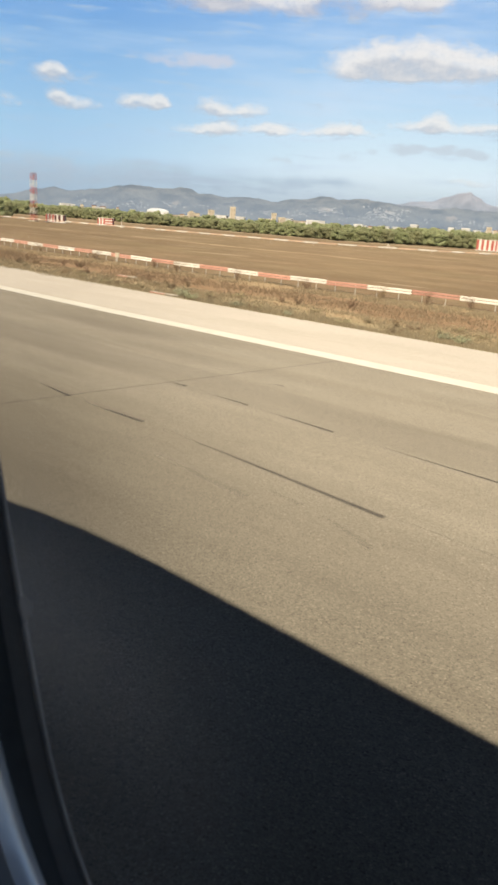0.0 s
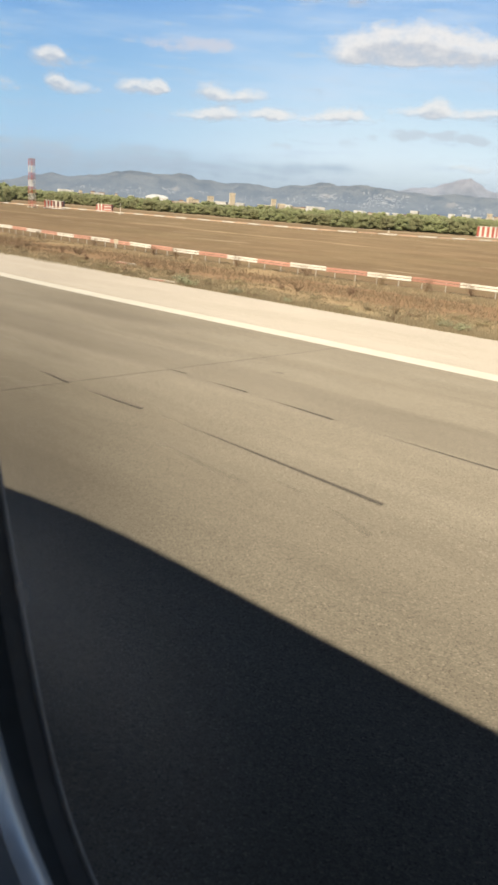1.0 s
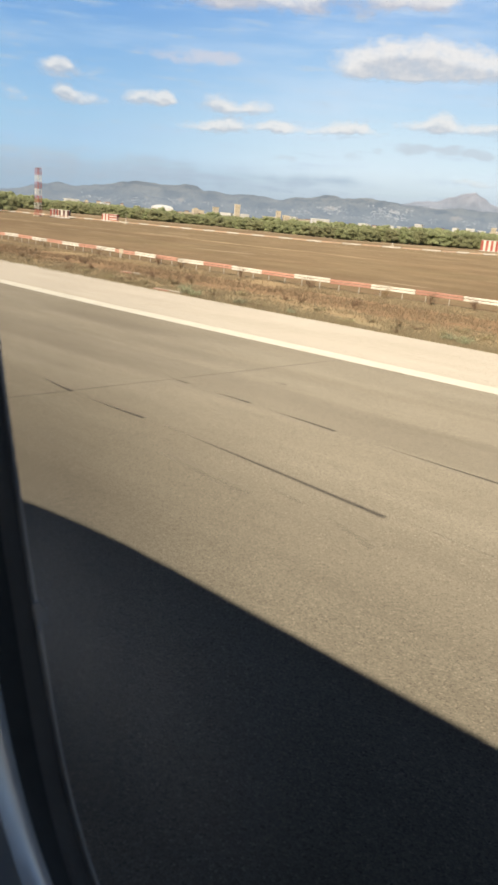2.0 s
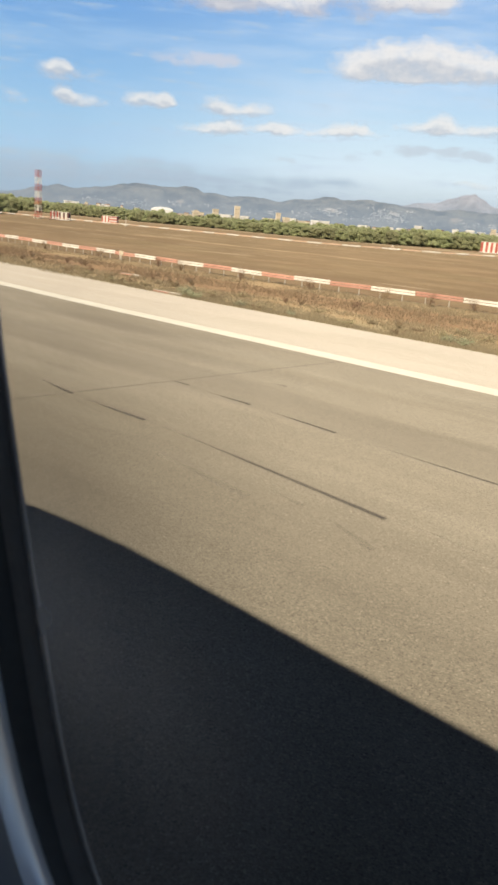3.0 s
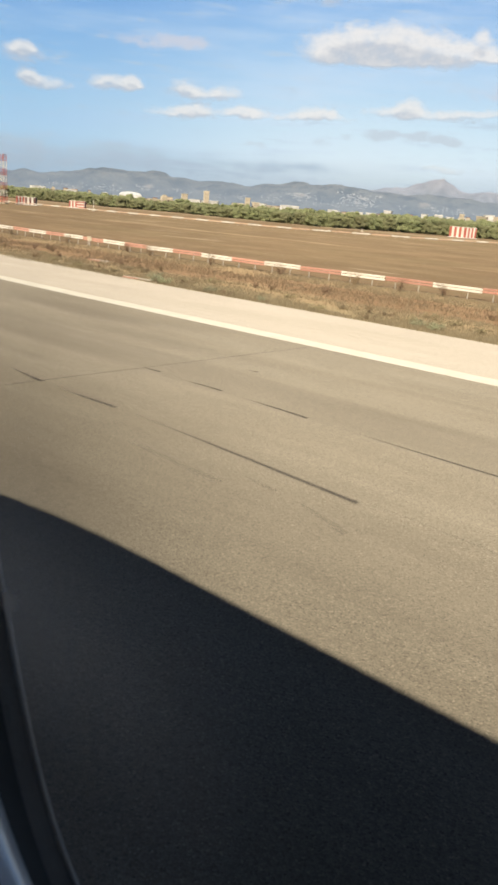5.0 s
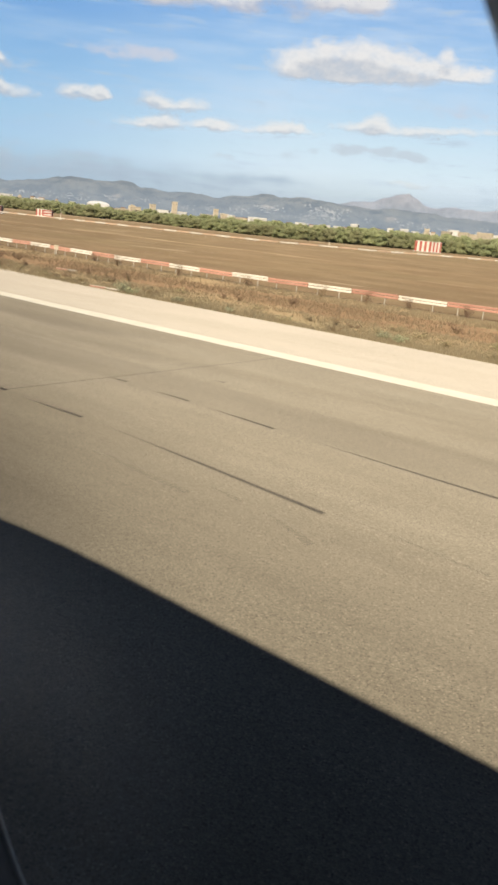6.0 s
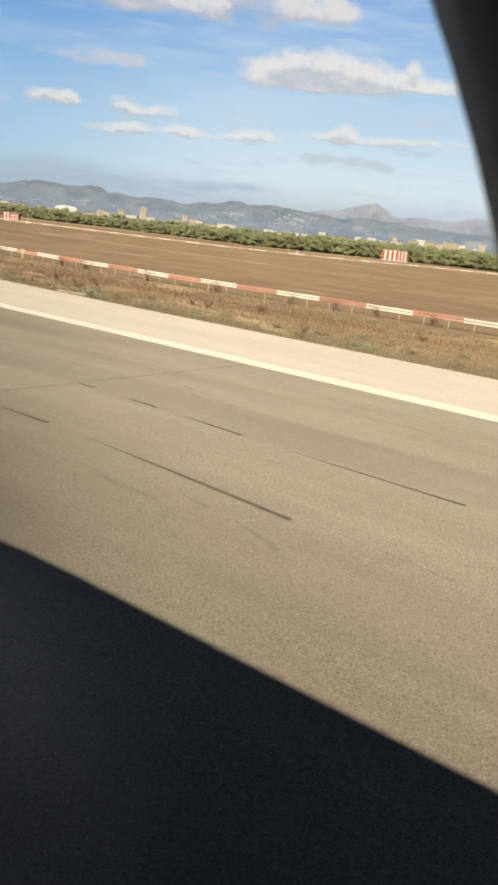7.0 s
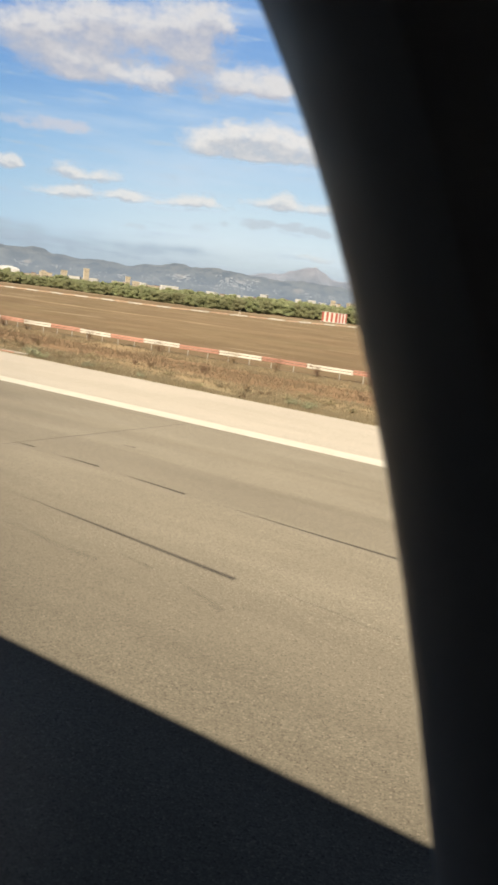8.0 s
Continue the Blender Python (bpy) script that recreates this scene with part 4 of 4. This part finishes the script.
def lattice_tower(at, high, wide):
    """A lattice mast painted in red and white lengths."""
    ob = thing("lattice_tower", "red and white steel lattice tower on the field", "tower", at, 20)
    bands = 7
    corners = ((-1, -1), (1, -1), (1, 1), (-1, 1))

    def spread(z):
        return wide / 2 * (1.0 - 0.12 * z / high)

    for k in range(bands):
        bm = bmesh.new()
        z0, z1 = high * k / bands, high * (k + 1) / bands
        for j in range(2):
            a, b = z0 + (z1 - z0) * j / 2, z0 + (z1 - z0) * (j + 1) / 2
            for i, (cx, cy) in enumerate(corners):
                dx, dy = corners[(i + 1) % 4]
                ra, rb = spread(a), spread(b)
                rod(bm, (cx * ra, cy * ra, a), (cx * rb, cy * rb, b), 0.075, sides=5)
                rod(bm, (cx * ra, cy * ra, a), (dx * rb, dy * rb, b), 0.036, sides=4)
                rod(bm, (dx * ra, dy * ra, a), (cx * rb, cy * rb, b), 0.036, sides=4)
                rod(bm, (cx * rb, cy * rb, b), (dx * rb, dy * rb, b), 0.045, sides=4)
        part("tower_section", bm, M["signal" if k % 2 == 0 else "white"], ob)
    part("platform", boxed(-wide * 0.45, wide * 0.45, -wide * 0.45, wide * 0.45, high, high + 0.15, bevel=0.02), M["steel"], ob)
    for x in (-0.7, 0.7):
        part("footing", boxed(x - 0.4, x + 0.4, -1.2, 1.2, -0.2, 0.3, bevel=0.03), M["cream"], ob)
    return ob


lattice_tower(bearing(59.08, 282), 15.4, 1.6)


def marker_pole(at, high, label):
    ob = thing("marker_pole", label, "pole", at)
    part("mast", rod(bmesh.new(), (0, 0, -0.2), (0, 0, high), 0.09, 0.05, 8), M["white"], ob)
    part("base", boxed(-0.35, 0.35, -0.35, 0.35, -0.15, 0.25, bevel=0.03), M["cream"], ob)
    return ob


marker_pole(bearing(53.1, 262), 3.4, "thin white marker pole on the grass")
marker_pole(bearing(34.05, 262), 1.2, "short white marker post before the wood")


# ---- buildings behind the wood ----
def block(name, at, turn, wide, deep, high, wall, roof, label, floors=2, bays=4, parapet=True, crown=0.0, mast=0.0):
    ob = thing(name, label, "building", at, turn, "buildings behind the wood")
    body = part("wall", boxed(-wide / 2, wide / 2, 0, deep, -1, high, bevel=0.05), M[wall], ob)
    part("roof", boxed(-wide / 2 - 0.3, wide / 2 + 0.3, -0.3, deep + 0.3, high, high + (0.9 if parapet else 0.4), bevel=0.08), M[roof], ob)
    for f in range(floors):
        for b in range(bays):
            x, z = (b + 0.5) / bays * wide - wide / 2, high * (f + 0.55) / floors
            w, h = min(0.7, wide / bays * 0.26), min(1.0, high / floors * 0.3)
            part("window", boxed(x - w / 2, x + w / 2, -0.06, 0.02, z - h / 2, z + h / 2), M["window"], body)
    if crown:
        part("crown", boxed(-wide * 0.32, wide * 0.32, deep * 0.2, deep * 0.8, high + 0.9, high + 0.9 + crown, bevel=0.06), M[wall], ob)
    if mast:
        part("mast", rod(bmesh.new(), (0, deep / 2, high), (0, deep / 2, high + crown + 0.9 + mast), 0.25, 0.12), M["steel"], ob)
    return ob


def reach(far, el):
    """Height whose top stands el degrees over the horizon from there."""
    return EYE + far * math.tan(radians(el))


for az, el, wide, crown, mast in ((55.82, 0.50, 0.22, 1.2, 0), (48.18, 0.55, 0.40, 1.2, 0), (46.78, 0.72, 0.40, 0, 3.0), (45.25, 1.02, 0.36, 0, 4.5), (42.31, 0.80, 0.32, 0, 0), (27.34, 0.80, 0.31, 0, 0)):
    block("tower_block", bearing(az, 870), az + 9, 870 * radians(wide), 870 * radians(wide), reach(870, el) - crown - 0.9, "cream", "cream", "cream stone tower block rising above the wood", 4, 2, crown=crown, mast=mast)
# bearing, width and top over the horizon (degrees)
WHITE_HOUSES = ((57.00, 0.57, 0.55), (54.59, 0.58, 0.48), (46.10, 0.84, 0.49), (44.73, 0.60, 0.47), (41.27, 0.44, 0.57), (39.28, 1.28, 0.58), (36.31, 0.64, 0.50), (34.53, 0.79, 0.50),
                (33.58, 0.70, 0.50), (32.45, 0.51, 0.73), (28.91, 0.56, 0.72), (28.10, 0.47, 0.64), (25.50, 0.65, 0.94), (22.71, 0.57, 0.86))
CREAM_HOUSES = ((56.41, 0.77, 0.41), (48.32, 2.08, 0.31), (48.0, 0.79, 0.52), (42.94, 0.81, 0.46), (41.71, 0.44, 0.62), (40.66, 0.53, 0.48), (39.07, 1.00, 0.38), (28.39, 0.37, 0.46), (27.42, 0.37, 0.62),
                (26.06, 0.66, 0.82), (24.91, 0.69, 0.87), (24.30, 0.65, 0.80), (23.48, 1.03, 0.95), (21.34, 0.45, 1.00))
town = [(az, 900 + 16 * (k % 3), radians(w) * 910, reach(910, el - 0.09), "plaster") for k, (az, w, el) in enumerate(WHITE_HOUSES)]
town += [(az, 865 + 12 * (k % 3), radians(w) * 875, reach(875, el - 0.10), "cream") for k, (az, w, el) in enumerate(CREAM_HOUSES)]
rng = random.Random(31)
for k in range(46):
    az = 22 + 36 * k / 46 + rng.uniform(-0.3, 0.3)
    far = rng.uniform(1150, 1450)
    town.append((az, far, rng.uniform(4, 10), canopy(az, far, rng.uniform(-0.10, 0.16)), rng.choice(("plaster", "cream", "cream"))))
for az, far, wide, high, wall in town:
    block("building", bearing(az, far), az + 12 * math.sin(az * 5), wide, 9, high - 0.7, wall, "tile_roof" if wall == "cream" and far > 1000 else wall,
          "low cream building among the trees" if wall == "cream" else "white flat-roofed building among the trees", 2, max(2, round(wide / 3.5)))

hangar = thing("hangar", "white hangar with a curved roof", "hangar", bearing(50.58, 890), 50, "buildings behind the wood")
bm = bmesh.new()
loops = []
for y in (0, 26):
    loops.append([(12 * math.cos(math.pi * k / 16), y, 9.9 + 3.2 * math.sin(math.pi * k / 16)) for k in range(17)])
a, b = ([bm.verts.new(p) for p in loop] for loop in loops)
for k in range(16):
    bm.faces.new((a[k], a[k + 1], b[k + 1], b[k]))
bm.faces.new(a)
bm.faces.new(list(reversed(b)))
part("roof", bm, M["sheet_roof"], hangar)
part("wall", boxed(-12, 12, 0.1, 25.9, -1, 9.9), M["plaster"], hangar)
part("door", boxed(-9, 9, -0.1, 0.1, -1, 7), M["steel"], hangar)

pts, faces = [], []
rng = random.Random(11)
# stretches of hillside: bearings, heights over the horizon (degrees), houses
for az0, az1, el0, el1, n in ((37.8, 39.4, 0.9, 1.28, 70), (33.1, 35.8, 1.03, 1.42, 110), (33.1, 38.0, 0.62, 0.95, 90), (22, 33, 0.75, 1.0, 70), (51, 56, 0.5, 0.75, 70), (43, 50, 0.62, 0.9, 50), (40, 43, 0.62, 0.9, 30)):
    clumps = [(rng.uniform(az0, az1), rng.uniform(el0, el1)) for _ in range(max(4, n // 8))]
    for _ in range(n):
        az, el = rng.choice(clumps)
        az, el = az + rng.gauss(0, 0.30), el + rng.gauss(0, 0.09)
        r = 3000
        while r < 3780 and hill_height(az, r, HILLS, 3000, 3800) < EYE + r * math.tan(radians(el)):
            r += 20
        if r > 3770:
            continue
        x, y, _ = bearing(az, r)
        z = hill_height(az, r, HILLS, 3000, 3800)
        w, d, h = rng.uniform(2.4, 6.0), 5, rng.uniform(1.5, 3.4)
        k = len(pts)
        q = Matrix.Rotation(radians(az + rng.uniform(-30, 30)), 3, "Z")
        for cz in (-4, h):
            for cx, cy in ((-w / 2, -d / 2), (w / 2, -d / 2), (w / 2, d / 2), (-w / 2, d / 2)):
                v = q @ Vector((cx, cy, 0))
                pts.append((x + v.x, y + v.y, z + cz))
        faces += [(k, k + 1, k + 5, k + 4), (k + 1, k + 2, k + 6, k + 5), (k + 2, k + 3, k + 7, k + 6), (k + 3, k, k + 4, k + 7), (k + 4, k + 5, k + 6, k + 7)]
tagged(new("hillside_houses", from_lists("hillside_houses", pts, faces, M["plaster"])), "white houses scattered over the hillside", "houses", kind="stuff")


# ---- grass and weeds ----
def blades(rng, spots, tall, spread, count):
    pts, faces = [], []
    for x, y, s in spots:
        for _ in range(count):
            a, lean = rng.uniform(0, 6.3), rng.uniform(0.1, 0.7)
            h = tall * s * rng.uniform(0.5, 1.2)
            bx, by = x + rng.gauss(0, spread * s), y + rng.gauss(0, spread * s)
            w = 0.012 + 0.02 * rng.random()
            dx, dy = math.cos(a), math.sin(a)
            k = len(pts)
            pts += [(bx - dy * w, by + dx * w, -0.08), (bx + dy * w, by - dx * w, -0.08), (bx + dx * lean * h, by + dy * lean * h, h)]
            faces.append((k, k + 1, k + 2))
    return pts, faces


rng = random.Random(21)
spots = []
for _ in range(11000):
    y = EDGE + 0.15 + 16 * rng.random() ** 1.3
    x = -y * math.tan(radians(rng.uniform(16, 64)))
    if noise.noise((x * 0.12, y * 0.3, 2)) > -0.4 and not (34 < y + 2 * noise.noise((x * 0.1, 0, 7)) < 40 and rng.random() < 0.93):
        spots.append((x, y, rng.uniform(0.5, 1.25)))
tagged(new("dry_grass", from_lists("dry_grass", *blades(rng, spots, 0.09, 0.26, 10), M["straw"])), "dry straw-coloured grass along the shoulder", "grass", kind="stuff")


spots = []
for _ in range(4200):
    x, y = -rng.uniform(8, 90), rng.gauss(37, 2.6)
    if noise.noise((x * 0.15, y * 0.35, 9)) > -0.25:
        spots.append((x, y, rng.uniform(0.5, 1.3)))
tagged(new("withered_undergrowth", from_lists("withered_undergrowth", *blades(rng, spots, 0.13, 0.42, 8), M["weed"])), "reddish-brown withered weeds before the barrier", "weeds", kind="stuff")


def weed_bush(at, tall, wide, material, label, seed, count=90):
    rng = random.Random(seed)
    ob = thing("weed_bush", label, "bush", at, rng.uniform(0, 360), "weeds beside the runway")
    bm = bmesh.new()
    tips = []
    for _ in range(9):
        a, d = rng.uniform(0, 6.3), rng.uniform(0.2, 1) * wide
        tip = Vector((d * math.cos(a), d * math.sin(a), tall * rng.uniform(0.5, 1)))
        rod(bm, (0, 0, -0.1), tip * 0.5 + Vector((0, 0, 0.1 * tall)), 0.018, 0.012, 4)
        rod(bm, tip * 0.5 + Vector((0, 0, 0.1 * tall)), tip, 0.012, 0.005, 4)
        tips.append((tip.x, tip.y, tip.z, 0.32 * wide))
        tips.append((tip.x * 0.6, tip.y * 0.6, tip.z * 0.55, 0.3 * wide))
    part("stem", bm, M["weed"], ob)
    part("leaves", from_lists("leaves", *leaf_clumps(rng, tips, count * 3, 0.024), M[material]), None, ob)
    return ob


for k, x in enumerate((-52.5, -48.9, -41.7, -35.3, -29.2, -25.9, -23.2, -61.5, -71.5, -19.5)):
    weed_bush((x, fence_y(x) - 0.5 - 0.3 * (k % 3), -0.05), 0.75 + 0.1 * (k % 3), 0.55, "weed", "withered brown weed leaning on the barrier", 60 + k)
for k, (x, y, s) in enumerate(((-32.9, 29.2, 1.0), (-33.7, 29.7, 0.8), (-32.0, 28.9, 0.7), (-15.6, 29.3, 0.7), (-16.6, 29.5, 0.6), (-28.6, 29.0, 0.5), (-25.0, 29.0, 0.45))):
    weed_bush((x, y, -0.05), 0.42 * s, 0.75 * s, "green", "low green weed at the shoulder's edge", 80 + k, 160)
for k in range(22):
    x, y = rng.uniform(-62, -14), rng.uniform(29.5, 36)
    weed_bush((x, y, -0.05), rng.uniform(0.25, 0.5), rng.uniform(0.25, 0.5), "weed", "small withered weed in dry grass", 100 + k, 60)


rng = random.Random(77)
for k in range(32):
    x = -rng.uniform(11, 66)
    weed_bush((x, EDGE + bend(x) + rng.uniform(0.5, 4.2), -0.05), rng.uniform(0.16, 0.34), rng.uniform(0.35, 0.8), "olive", "low olive tuft in dry grass", 200 + k, 70)


# ---- small things by the shoulder and on the barrier ----
def kerb_block(at, turn, wide, label):
    ob = thing("kerb_block", label, "kerb", at, turn)
    part("block", boxed(-wide / 2, wide / 2, -0.12, 0.12, -0.1, 0.06, bevel=0.02), M["shoulder"], ob)
    part("painted_edge", boxed(-wide / 2 + 0.05, wide * 0.1, -0.135, -0.122, -0.02, 0.05), M["red"], ob, "faded red painted edge")
    return ob


kerb_block((-34.2, 28.75, 0), 4, 2.2, "loose concrete kerb with faded red paint")
kerb_block((-44.8, 34.2, -0.02), 8, 1.8, "pale concrete kerb lying in dry grass")


def junction_box(at):
    ob = thing("junction_box", "small cream junction box on the barrier", "box", at)
    part("case", boxed(-0.28, 0.28, -0.13, -0.035, 0.40, 0.80, bevel=0.02), M["cream"], ob)
    part("bracket", boxed(-0.05, 0.05, -0.13, -0.04, -0.1, 0.40, bevel=0.005), M["post"], ob)
    return ob


junction_box((-58.9, fence_y(-58.9), 0))
